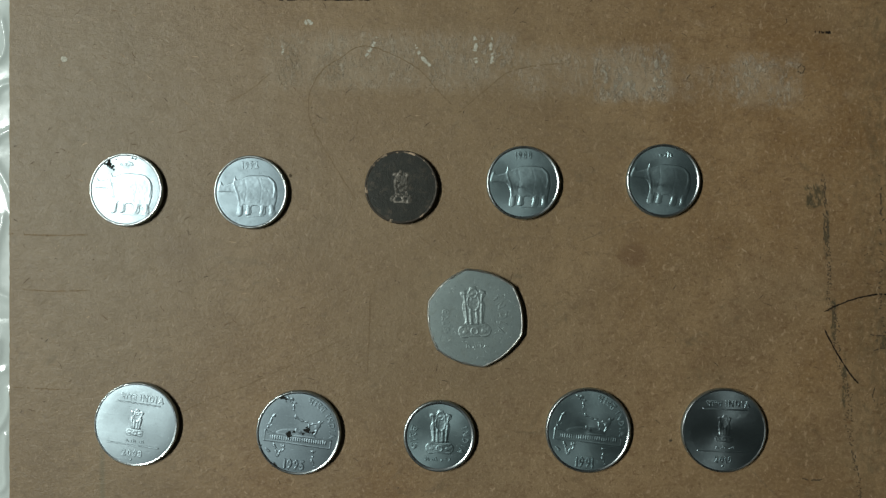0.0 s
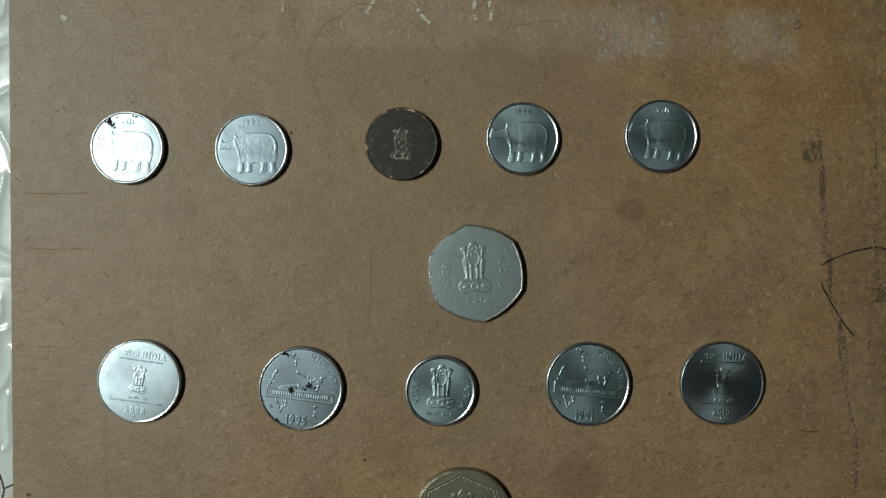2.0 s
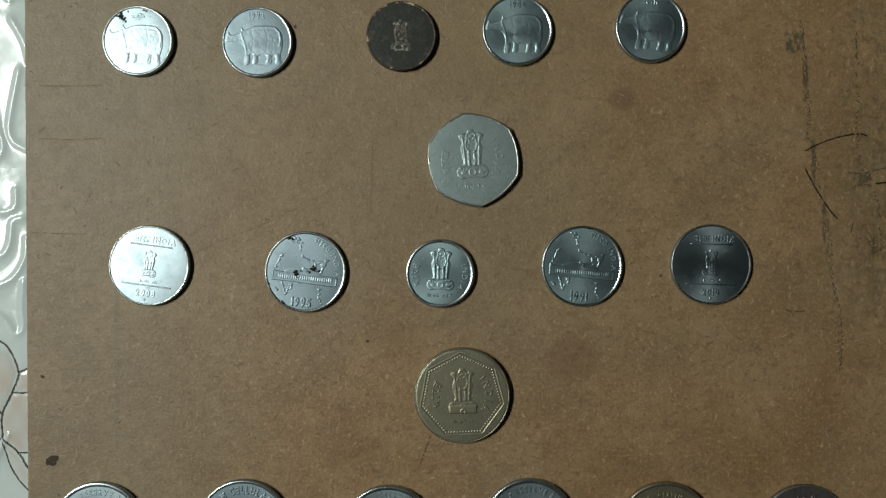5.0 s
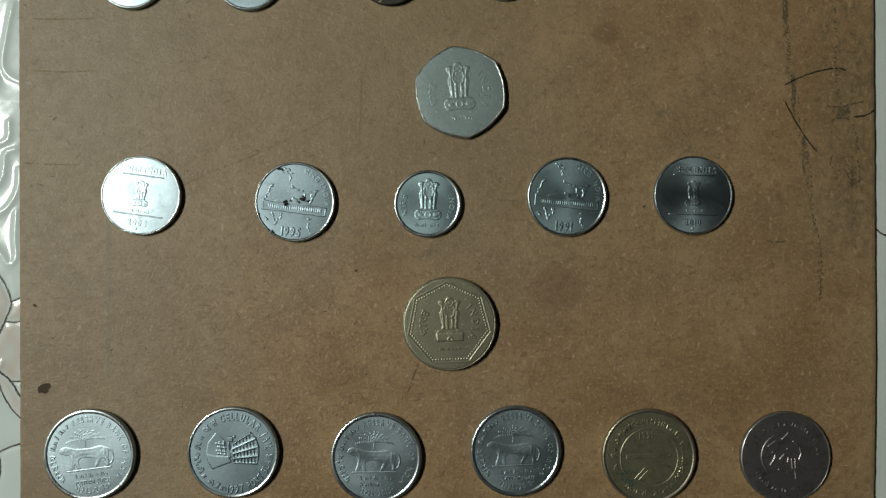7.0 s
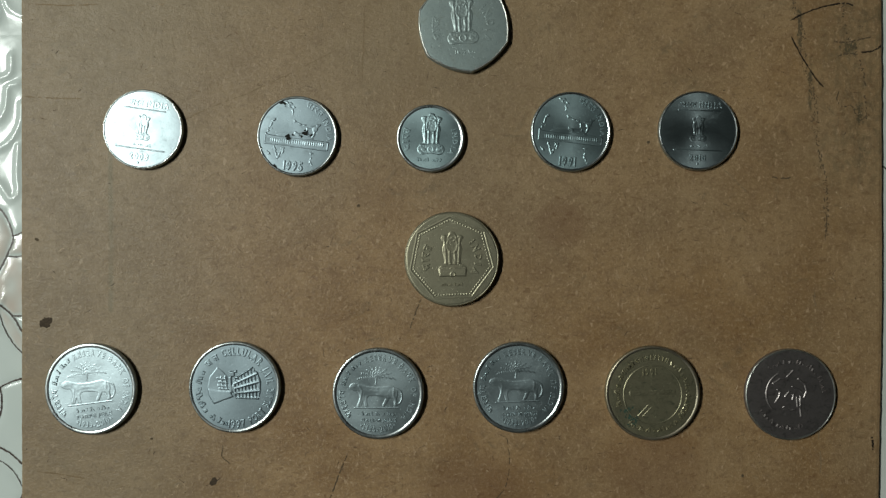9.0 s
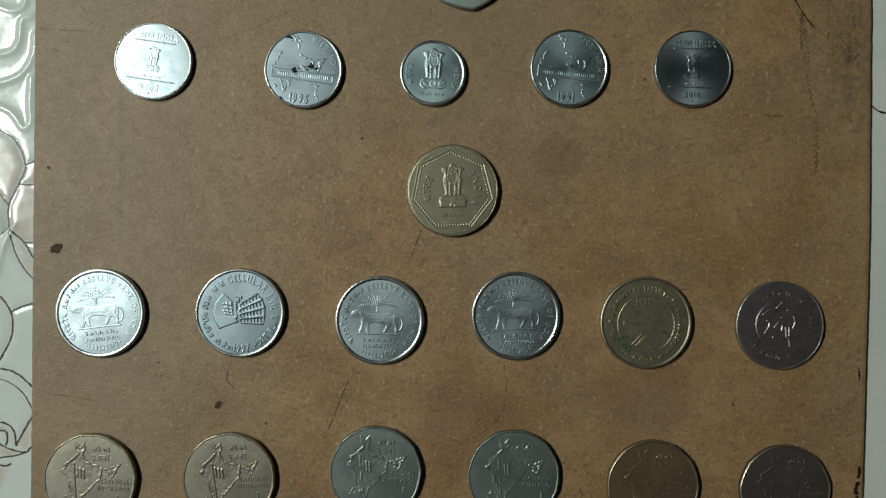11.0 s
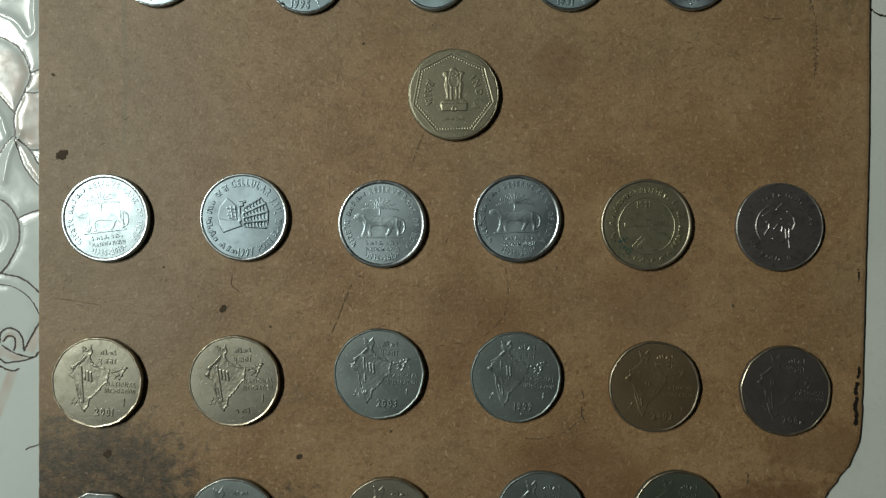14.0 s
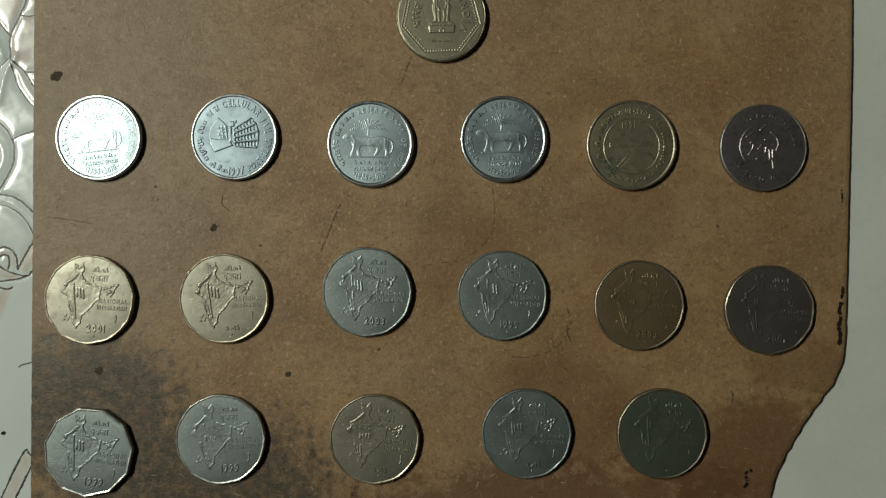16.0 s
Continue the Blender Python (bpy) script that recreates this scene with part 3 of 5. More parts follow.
def long_beast(X, Y):
    """A plain long block on four pegs over a ground bar."""
    d = poly(X, Y, LONG)
    H = raised(d, 0.09, 0.3) + raised(d + 0.9, 0.03, 1.0) + 0.03 * (grain(X, Y, 0.6, 6) - 0.5) * (d < -0.4)
    H = H + 0.045 * raised(np.minimum.reduce([oval(X, Y, -6.6, 2.0, 0.75, 0.5, 10), line(X, Y, [(-5.2, 2.2), (-4.4, 0.6), (-4.8, -1.2), (-5.3, -3.0)], 0.3), line(X, Y, [(4.4, 1.4), (4.2, -0.4), (4.9, -2.0), (4.8, -3.1)], 0.3)]), 1, 0.28)
    H = np.maximum(H, raised(line(X, Y, glide([(4.9, 1.4), (6.2, 0.6), (6.5, -1.0), (6.1, -2.4), (5.5, -2.9)], 4).tolist(), 0.26), 0.11, 0.25))
    return np.maximum(H, raised(bar(X, Y, -6.5, -3.85, 5.6, -3.85, 0.18), 0.12, 0.16))


def palm(X, Y):
    """Feathery fronds that arch out of one crown and hang over on both sides."""
    H = raised(bar(X, Y, -0.7, 2.4, -0.5, 4.4, 0.2), 0.08, 0.2)
    for k, reach in enumerate((5.2, 4.6, 4.2, 3.4, 3.2, 3.6, 4.2, 4.8, 5.4)):
        a = radians(12 + k * 19.5)
        arch = [(-0.5 + reach * t * math.cos(a), 4.3 + reach * t * math.sin(a) - (0.2 + 1.3 * abs(math.cos(a))) * t * t) for t in np.linspace(0, 1, 6)]
        d = line(X, Y, arch, 0.36)
        comb = np.clip(0.2 + 1.0 * np.sin((X * math.cos(a + 0.7) + Y * math.sin(a + 0.7)) * 11), 0, 1)
        H = np.maximum(H, raised(d, 0.06, 0.3) * comb + raised(d + 0.26, 0.03, 0.1))
    return H * np.clip(0.5 + 1.0 * grain(X, Y, 0.7, 5), 0, 1)


INDIA = [(-4.7, 10.4), (-3.4, 9.6), (-2.0, 10.6), (-1.6, 8.6), (-2.4, 7.0), (-1.0, 5.3), (1.2, 4.4), (3.2, 3.9), (3.8, 4.3), (3.5, 2.9), (3.2, 0.4), (1.9, -0.9), (0.9, -2.2), (-0.6, -3.8), (-1.6, -5.0), (-1.8, -6.8), (-3.2, -8.6), (-4.2, -6.8), (-4.9, -3.8), (-5.7, -0.8), (-6.6, 0.6), (-8.4, 1.8), (-7.2, 3.4), (-6.6, 4.6), (-5.2, 5.6), (-3.7, 7.4), (-4.6, 8.6)]


def land(X, Y, worn=1.0, seed=0):
    """The outline of the map, with a flag on it and the far north-east; wear breaks it up."""
    d = poly(X, Y, INDIA) + 0.45 * (grain(X, Y, 0.5, 7) - 0.5) + 0.5 * (grain(X, Y, 1.3, 8) - 0.5)
    keep = np.clip((grain(X, Y, 1.7, seed + 20) - 0.62 + 0.55 * worn) / 0.3, 0, 1)
    coast = np.clip(0.25 + 1.2 * grain(X, Y, 2.4, seed + 31), 0, 1)
    H = raised(d, 0.08, 0.22) + 0.07 * raised(np.abs(d + 0.26) - 0.26, 1, 0.2) * keep * coast
    H += 0.03 * (grain(X, Y, 0.6, seed + 9) - 0.45) * (d < -0.5)
    east = np.minimum.reduce([line(X, Y, [(4.2, 3.3), (5.2, 3.4), (6.6, 4.1), (8.3, 4.7), (7.4, 3.4), (7.0, 2.2), (6.4, 1.2)], 0.3), oval(X, Y, 5.9, 2.6, 0.75, 0.7), line(X, Y, [(5.4, 1.9), (6.6, 2.9), (7.6, 4.2)], 0.26)]) + 0.5 * (grain(X, Y, 0.45, 3) - 0.5)
    H = np.maximum(H, raised(east, 0.17, 0.26) * np.clip(keep + 0.2, 0, 1))
    H = np.maximum(H, raised(line(X, Y, [(-4.6, 4.6), (-4.2, 0.6), (-3.5, -5.6)], 0.2), 0.22, 0.18) * np.clip(keep + 0.4, 0, 1))
    for cx in (-3.6, -2.6, -1.7):
        H = np.maximum(H, raised(bar(X, Y, cx - 0.1, 3.3 - 0.25 * (cx + 3.6), cx + 0.2, 0.9 - 0.25 * (cx + 3.6), 0.3), 0.19, 0.22) * keep)
    H = np.maximum(H, raised(line(X, Y, [(-7.2, 4.4), (-6.2, 4.9), (-5.2, 5.8), (-3.9, 7.2)], 0.3), 0.18, 0.26) * np.clip(keep + 0.3, 0, 1))
    H = np.maximum(H, raised(np.minimum(oval(X, Y, -7.6, 2.2, 0.8, 0.6), oval(X, Y, -7.0, 4.0, 0.55, 0.5)), 0.2, 0.4) * keep)
    H = np.maximum(H, raised(line(X, Y, [(-5.9, -0.4), (-5.6, -2.2), (-4.9, -4.4), (-4.2, -6.8), (-3.3, -8.2), (-2.2, -7.0), (-1.9, -5.0)], 0.22), 0.16, 0.22) * np.clip(keep + 0.25, 0, 1))
    bits = np.minimum.reduce([bar(X, Y, -6.6, -5.4, -6.2, -4.7, 0.2), bar(X, Y, -5.8, -6.3, -5.4, -5.5, 0.2), oval(X, Y, -6.9, -6.3, 0.35, 0.25), line(X, Y, [(8.2, -4.2), (8.3, -5.4), (8.1, -6.4)], 0.2), oval(X, Y, 2.1, -10.6, 0.25, 0.25)])
    return np.maximum(H, raised(bits, 0.13, 0.2) * keep)


def assembly_hall(X, Y):
    """A long ribbed round building in front of a map outline."""
    hall = poly(X, Y, [(-8.9, -0.9), (-8.7, 0.4), (-8.0, -0.3), (-4.0, -0.6), (4.0, -0.7), (8.3, -0.8), (8.9, -1.0), (8.8, -3.2), (8.0, -3.4), (0.0, -3.1), (-5.0, -2.9), (-8.9, -2.9)])
    H = raised(hall, 0.08, 0.2) + 0.05 * raised(np.abs(hall + 0.15) - 0.15, 1, 0.12)
    columns = rect(X, Y, 0.2, -1.75, 7.2, 0.55, 0.1)
    H = H + 0.09 * raised(columns, 1, 0.15) * np.clip(0.5 + 1.1 * np.sin(X * 10.5), 0, 1) * np.clip(0.3 + 1.2 * grain(X, Y, 1.6, 41), 0, 1)
    H = H + 0.05 * raised(oval(X, Y, -0.6, -0.5, 5.2, 1.5), 1, 0.3) * (hall > 0) * (Y > -0.7)
    jag = 0.55 * (grain(X, Y, 0.45, 43) - 0.5)
    north = np.minimum.reduce([line(X, Y, [(-3.6, 8.9), (-2.9, 7.8), (-1.9, 7.2), (-1.8, 6.0), (-1.2, 5.2), (-1.3, 4.2), (0.4, 3.4), (2.4, 2.9)], 0.17), line(X, Y, [(-2.6, 8.8), (-1.5, 7.6)], 0.2), line(X, Y, [(2.4, 2.9), (2.7, 1.8), (2.8, 0.4)], 0.14), line(X, Y, [(3.2, 2.6), (4.4, 3.0), (5.8, 3.6), (5.0, 2.4), (4.7, 1.0), (4.3, 0.3)], 0.24), oval(X, Y, 4.6, 2.2, 0.8, 0.6, 35), line(X, Y, [(-6.6, 4.0), (-7.2, 3.2), (-7.7, 1.9), (-7.9, 0.8)], 0.2), line(X, Y, [(-7.0, 1.4), (-8.2, 1.5)], 0.2), line(X, Y, [(-0.6, 1.2), (-0.2, 0.5), (0.4, 0.4)], 0.22), line(X, Y, [(-0.8, 0.5), (-0.1, 0.9)], 0.18)])
    south = np.minimum.reduce([line(X, Y, [(-6.0, -3.4), (-5.3, -5.6), (-4.7, -6.5), (-4.2, -5.0), (-3.9, -3.6)], 0.24), line(X, Y, [(-3.4, -3.6), (-3.7, -5.2), (-3.1, -4.4)], 0.2), line(X, Y, [(-7.8, -4.9), (-7.1, -5.4)], 0.2), line(X, Y, [(4.2, -4.0), (4.5, -5.2), (4.1, -6.2), (4.6, -7.6), (5.0, -8.2)], 0.16), line(X, Y, [(4.0, -4.4), (4.9, -4.3)], 0.18)])
    return np.maximum(H, raised(np.minimum(north, south) + jag, 0.10, 0.2))


def prison_block(X, Y):
    """A wing of a building with a grid of windows and a plain radial wedge."""
    wedge = poly(X, Y, [(-4.3, 5.9), (-3.0, 4.8), (-1.7, 3.3), (-1.3, -0.5), (-0.3, -2.6), (-3.4, -3.4), (-5.9, -4.2), (-7.0, -2.0), (-7.4, 0.6), (-6.6, 3.4)])
    H = raised(wedge, 0.10, 0.35)
    split = poly(X, Y, [(-7.2, 0.2), (-4.6, -0.5), (-1.4, -0.8), (-0.5, -2.5), (-5.9, -4.1), (-7.0, -2.0)])
    H = H + 0.09 * raised(split, 1, 0.3)
    sheds = np.minimum.reduce([bar(X, Y, x, y, x + 2.2, y - 0.5, 0.22) for x, y in ((-4.4, 2.9), (-3.9, 1.9), (-4.3, 0.9), (-4.0, 0.1))] + [bar(X, Y, x, 3.2, x + 0.3, -0.3, 0.17) for x in (-3.4, -2.3)])
    H = H + 0.10 * raised(sheds, 1, 0.18) * (wedge < -0.1)
    block = poly(X, Y, [(0.3, 2.6), (5.3, 5.3), (6.7, 3.6), (7.4, 1.0), (7.1, -1.8), (6.4, -3.8), (0.2, -3.0), (-0.9, -0.2)])
    wall = raised(block, 0.22, 0.25)
    for k in range(7):
        x = 0.6 + k * 0.93
        top, low = 2.35 + 0.55 * x, -2.9 - 0.13 * x
        for share in (0.13, 0.38, 0.63, 0.88):
            wall = wall - 0.20 * raised(rect(X, Y, x, low + share * (top - low), 0.33, 0.075 * (top - low), 0.08), 1, 0.1)
    for share in (0.25, 0.5, 0.75, 1.0):
        wall = wall + 0.10 * raised(bar(X, Y, 0.2, -2.9 + share * 5.3, 6.9, -3.8 + share * 9.8, 0.16), 1, 0.14) * (block < 0)
    H = np.maximum(H, wall)
    tower = np.minimum.reduce([rect(X, Y, -0.4, 3.7, 0.75, 0.75, 0.2), rect(X, Y, -1.0, 0.8, 0.45, 2.2, 0.1), rect(X, Y, 0.7, 4.3, 0.35, 0.35, 0.1)])
    return np.maximum(H, raised(tower, 0.26, 0.22))


SET_A, SET_B, SET_C, SET_D = "small coins in the top row", "coins in the second row", "coins in the third row", "two-rupee coins in the lower rows"
spots = np.random.default_rng(5)


def tarnish(thing, z, places, material=TARNISH, name="tarnish_spot"):
    """Ragged corroded spots, each with a few crumbs scattered round it."""
    words = "black corroded spot" if material is TARNISH else "green verdigris crust"
    for x, y, r in places:
        for k in range(5 if r > 0.45 else 2):
            size = r * (0.72 if k == 0 else spots.uniform(0.18, 0.42))
            dx, dy = (0, 0) if k == 0 else spots.normal(0, 0.75 * r, 2)
            ob = part(name, blob(name, size, 0.0, material, spots, 0.012, 22, 0.9), thing, words)
            ob.matrix_local = pose((x + dx) * MM, (y + dy) * MM, (z + 0.008 + 0.002 * k) * MM)


# Row of small steel quarter coins, one of them blackened
for x, y, face, date, turn, label in (
    (-83.5, 15.1, STEEL, "||||", -1, "small bright steel coin with a stout animal motif and dark smudge"),
    (-51.1, 14.6, STEEL_OFF_GLARE, "1992", 3, "small bright steel coin dated 1992 with a stout animal motif"),
    (19.6, 17.3, STEEL_LOW_GLARE, "1988", 2, "small grey steel coin dated 1988 with a stout animal motif"),
    (55.8, 17.9, STEEL_LOW_GLARE, "||||", -4, "small grey steel coin with a worn date and stout animal motif"),
):
    c, z = coin(label, x, y, 19.05, 1.45, face, turn, rim_width=0.6, group=SET_A)
    part("animal_motif", relief("animal_motif", lambda X, Y: 0.75 * stout_beast(X, Y), 9.2, 7.2, z, face), c)
    part("date", letters("date", date, 1.7 if BARS in date else 2.5, z, face, at=(0.3, 6.2), height=0.07, narrow=0.7), c)
    if x < -80:
        tarnish(c, z + 0.03, ((-4.6, 6.9, 0.8), (-3.7, 5.9, 0.75), (-4.1, 6.4, 0.6), (-3.2, 5.1, 0.4), (-2.6, 7.8, 0.35), (-5.6, 6.6, 0.35), (1.6, 8.2, 0.35), (2.4, 8.0, 0.4)))
c, z = coin("small blackened copper coin with chipped rim and worn emblem", -12.0, 16.0, 19.0, 1.5, OXIDE, 0, rim=OXIDE_RIM, rim_width=0.55, sink=0.08, group=SET_A)
part("emblem", relief("emblem", lambda X, Y: lion_column(X, Y + 0.4, 0.80, 0.2) * np.clip(3.0 * grain(X, Y, 0.5, 12) - 0.85, 0, 1), 2.9, 5.0, z, OXIDE_BARE), c, "rubbed pale column emblem")

# Six-sided coin
c, z = coin("large six-sided grey coin with column emblem, worn smooth", 7.3, -17.8, 26.0, 1.7, ALUMINIUM, 3, sides=6, sharp=0.38, corner=37, rim=WORN_RIM, rim_width=0.5, sink=0.06, group="odd coins between the rows")
part("emblem", relief("emblem", lambda X, Y: lion_column(X + 0.3, Y - 0.8, 1.22, 0.2), 4.6, 8.4, z, ALUMINIUM, 0.13), c)
part("inscription", letters("inscription", "INDIA", 2.7, z, ALUMINIUM, arc=(6.4, 2), height=0.07, gap=0.26), c)
part("inscription", letters("inscription", "भारत", 2.6, z, ALUMINIUM, arc=(6.9, 182), height=0.06, gap=0.05), c)
part("motto", letters("motto", "|||| |||", 1.5, z, ALUMINIUM, at=(0.2, -7.7), height=0.06), c)

# Second row
def lined_coin(label, x, y, face, turn, date):
    c, z = coin(label, x, y, 21.9, 1.45, face, turn, rim_width=0.5, sink=0.1, group=SET_B)
    part("rule", relief("rule", lambda X, Y: raised(bar(X, Y, -5.6, 5.5, 5.6, 5.5, 0.17), 0.12, 0.16), 6.2, 0.5, z, face, 0.1, 0, 5.5), c)
    part("rule", relief("rule", lambda X, Y: raised(bar(X, Y, -6.6, -5.4, 6.6, -5.4, 0.17), 0.12, 0.16), 7.2, 0.5, z, face, 0.1, 0, -5.4), c)
    part("emblem", relief("emblem", lambda X, Y: lion_column(X, Y - 0.1, 0.66, 0.13), 2.4, 4.6, z, face), c)
    part("inscription", letters("inscription", "INDIA", 2.2, z, face, at=(3.3, 6.3), height=0.09), c)
    part("inscription", letters("inscription", "भारत", 2.0, z, face, at=(-2.8, 6.4), gap=0.02, height=0.09), c)
    part("motto", letters("motto", "||||| |||", 1.1, z, face, at=(0.4, -4.7), height=0.09), c)
    part("date", letters("date", date, 2.3, z, face, at=(0, -8.3), height=0.10), c)
    part("mint_mark", relief("mint_mark", lambda X, Y: raised(oval(X, Y, 0, -9.2, 0.3, 0.3), 0.12, 0.2), 0.5, 0.5, z, face, 0.08, 0, -9.2), c)


lined_coin("bright steel coin dated 2008 with two ruled lines", -80.8, -45.9, STEEL, -8, "2008")
lined_coin("dark polished steel coin dated 2010 with two ruled lines", 71.8, -46.7, STEEL_DARK, -2, "2010")
for x, face, date, turn, label in ((-38.5, STEEL_OFF_GLARE, "1995", -6, "steel coin dated 1995 with map and hall, black spots"), (36.7, STEEL_LOW_GLARE, "1991", -5, "grey steel coin dated 1991 with map and hall")):
    c, z = coin(label, x, -47.9 if x < 0 else -46.9, 22.0, 1.5, face, turn, rim_width=0.6, group=SET_B)
    part("hall_motif", relief("hall_motif", assembly_hall, 9.6, 9.6, z, face, 0.14), c)
    part("inscription", letters("inscription", "भारत", 2.3, z, face, arc=(8.2, 62), gap=0.03, height=0.10), c)
    part("inscription", letters("inscription", "INDIA", 2.0, z, face, arc=(8.2, 17), gap=0.16, height=0.10), c)
    part("date", letters("date", date, 3.3, z, face, at=(-0.3, -9.4), height=0.20, narrow=0.72, gap=0.1), c)
    if x < 0:
        tarnish(c, z + 0.2, ((-2.4, -0.6, 0.9), (2.1, 0.9, 0.9), (-1.2, 0.2, 0.35), (1.2, 0.0, 0.4)))
        tarnish(c, z + 0.1, ((-5.2, 8.8, 0.8), (-4.4, 8.6, 0.5), (-5.4, -8.9, 0.6), (-9.8, -3.8, 0.35)))
    else:
        tarnish(c, z, ((0.2, -9.4, 0.25),))
c, z = coin("small steel coin with column emblem on a drum", -1.9, -48.6, 18.6, 1.5, STEEL_LOW_GLARE, -2, rim_width=0.8, group=SET_B)
part("emblem", relief("emblem", lambda X, Y: lion_column(X - 0.2, Y - 0.5, 1.05, 0.17), 4.2, 7.2, z, STEEL_LOW_GLARE, 0.13), c)
part("inscription", letters("inscription", "INDIA", 2.1, z, STEEL_LOW_GLARE, arc=(6.2, -8), gap=0.2, height=0.12), c)
part("inscription", letters("inscription", "भारत", 2.5, z, STEEL_LOW_GLARE, arc=(6.0, 184), gap=0.06, height=0.12), c)
part("motto", letters("motto", "||||| ||||", 1.3, z, STEEL_LOW_GLARE, at=(-0.2, -6.4), height=0.1), c)

# Round coin with a seven-sided beaded frame
c, z = coin("large yellowish coin with column emblem in a seven-sided frame", 3.8, -81.8, 26.0, 1.7, TAN, 1, rim=TAN, rim_width=0.45, sink=0.06, group="odd coins between the rows")
corners7 = [(11.7 * math.cos(radians(-12 + k * 360 / 7)), 11.7 * math.sin(radians(-12 + k * 360 / 7))) for k in range(7)]


def seven_frame(X, Y):
    d = poly(X, Y, corners7)
    H = raised(np.abs(d) - 0.22, 0.16, 0.22) + raised(0.1 - d, 0.09, 0.4) * (np.hypot(X, Y) < 12.4)
    beads = np.minimum.reduce([np.hypot(X - bx, Y - by) for a, b in zip(corners7, corners7[1:] + corners7[:1]) for bx, by in [(a[0] * 0.925 * (1 - s) + b[0] * 0.925 * s, a[1] * 0.925 * (1 - s) + b[1] * 0.925 * s) for s in np.linspace(0, 1, 13)]])
    return np.maximum(H, raised(beads - 0.27, 0.16, 0.24))


part("beaded_frame", relief("beaded_frame", lambda X, Y: 0.55 * seven_frame(X, Y), 12.4, 12.4, z, TAN, 0.16), c)
part("emblem", relief("emblem", lambda X, Y: np.maximum(lion_column(X - 0.2, Y - 0.7, 1.12, 0.14), raised(rect(X, Y, 0.2, -3.7, 3.7, 1.05, 0.15), 0.2, 0.2) + 0.1 * raised(np.abs(np.hypot(X - 0.2, Y + 4.2) - 0.6) - 0.15, 1, 0.1)), 4.6, 7.8, z, TAN, 0.14), c)
part("inscription", letters("inscription", "INDIA", 2.6, z, TAN, arc=(6.4, 2), gap=0.26, height=0.18), c)
part("inscription", letters("inscription", "भारत", 2.9, z, TAN, arc=(6.3, 176), gap=0.04, height=0.18), c)
part("motto", letters("motto", "||||| ||||", 1.2, z, TAN, at=(0.0, -7.4)), c)

# Third row
for x, y, d, face, turn, label in (
    (-95.1, -117.0, 25.0, STEEL, 7, "bright steel jubilee coin with long animal under a palm"),
    (-16.5, -118.6, 25.0, STEEL_MID, 0, "dull steel jubilee coin with long animal under a palm"),
    (22.0, -117.1, 25.0, STEEL_MID, 2, "dark polished steel jubilee coin with long animal under a palm"),
):
    c, z = coin(label, x, y, d, 1.6, face, turn, rim_width=1.0, sink=0.2, group=SET_C)
    part("animal_motif", relief("animal_motif", lambda X, Y: 0.62 * long_beast(X, Y), 8.2, 4.6, z, face, 0.14, 0, -0.4), c)
    part("palm_motif", relief("palm_motif", lambda X, Y: 0.85 * palm(X, Y), 6.2, 4.6, z, face, 0.13, -0.5, 5.6), c)
    part("inscription", letters("inscription", "RESERVE BANK OF INDIA", 2.2, z, face, arc=(9.1, 33), gap=0.14, height=0.08, narrow=0.7), c)
    part("inscription", letters("inscription", "भारतीय |||| |||", 2.1, z, face, arc=(9.2, 170), gap=0.08, height=0.16), c)
    part("inscription", letters("inscription", "|||||| ||||", 1.6, z, face, at=(0, -6.0), height=0.12), c)
    part("inscription", letters("inscription", "PLATINUM JUBILEE", 1.3, z, face, at=(0.2, -7.7), gap=0.12, narrow=0.62, height=0.12), c)
    part("date", letters("date", "•1935-2010•", 2.2, z, face, arc=(10.5, 270), inward=True, height=0.10, narrow=0.75), c)
    if x < -90:
        tarnish(c, z + 0.15, ((7.2, -9.2, 0.3), (-6.4, -9.8, 0.35)))
c, z = coin("steel coin dated 1997 with windowed prison wing motif", -55.8, -116.7, 25.0, 1.6, STEEL_OFF_GLARE, 4, rim_width=0.8, group=SET_C)
part("building_motif", relief("building_motif", prison_block, 8.2, 6.8, z, STEEL_OFF_GLARE, 0.12, 0.2, 0.8), c)
part("inscription", letters("inscription", "CELLULAR JAIL", 2.7, z, STEEL_OFF_GLARE, arc=(8.9, 54), gap=0.11, height=0.16, narrow=0.64), c)
part("inscription", letters("inscription", "PORT BLAIR", 2.4, z, STEEL_OFF_GLARE, arc=(10.8, 322), inward=True, gap=0.1, height=0.2, narrow=0.68), c)
part("date", letters("date", "1997", 2.8, z, STEEL_OFF_GLARE, arc=(11.0, 270), inward=True, gap=0.12, height=0.2, narrow=0.75), c)
part("inscription", letters("inscription", "||||| जल", 2.4, z, STEEL_OFF_GLARE, arc=(8.9, 152), gap=0.2, height=0.16), c)
part("inscription", letters("inscription", "||||| |||||", 2.4, z, STEEL_OFF_GLARE, arc=(10.7, 220), inward=True, gap=0.16, height=0.16), c)

c, z = coin("greenish brass-coloured coin dated 1991 with verdigris stains", 58.8, -118.8, 26.0, 1.7, BRASSY, 2, rim=WARM_RIM, rim_width=0.8, sink=0.14, group=SET_C)
part("ring", relief("ring", lambda X, Y: raised(np.abs(np.hypot(X, Y + 0.4) - 8.0) - 0.16, 0.12, 0.2), 8.6, 8.6, z, BRASSY, 0.14, 0, -0.4), c)
part("band", relief("band", lambda X, Y: raised(rect(X, Y, 0, 0.1, 6.4, 0.7, 0.2), 0.05, 0.2) * (0.4 + grain(X, Y, 0.4, 6)), 7, 1.2, z, BRASSY, 0.12), c)
part("inscription", letters("inscription", "COMMONWEALTH |||||||||||||||||", 1.9, z, BRASSY, arc=(9.1, 52), gap=0.09, height=0.14, narrow=0.66), c)
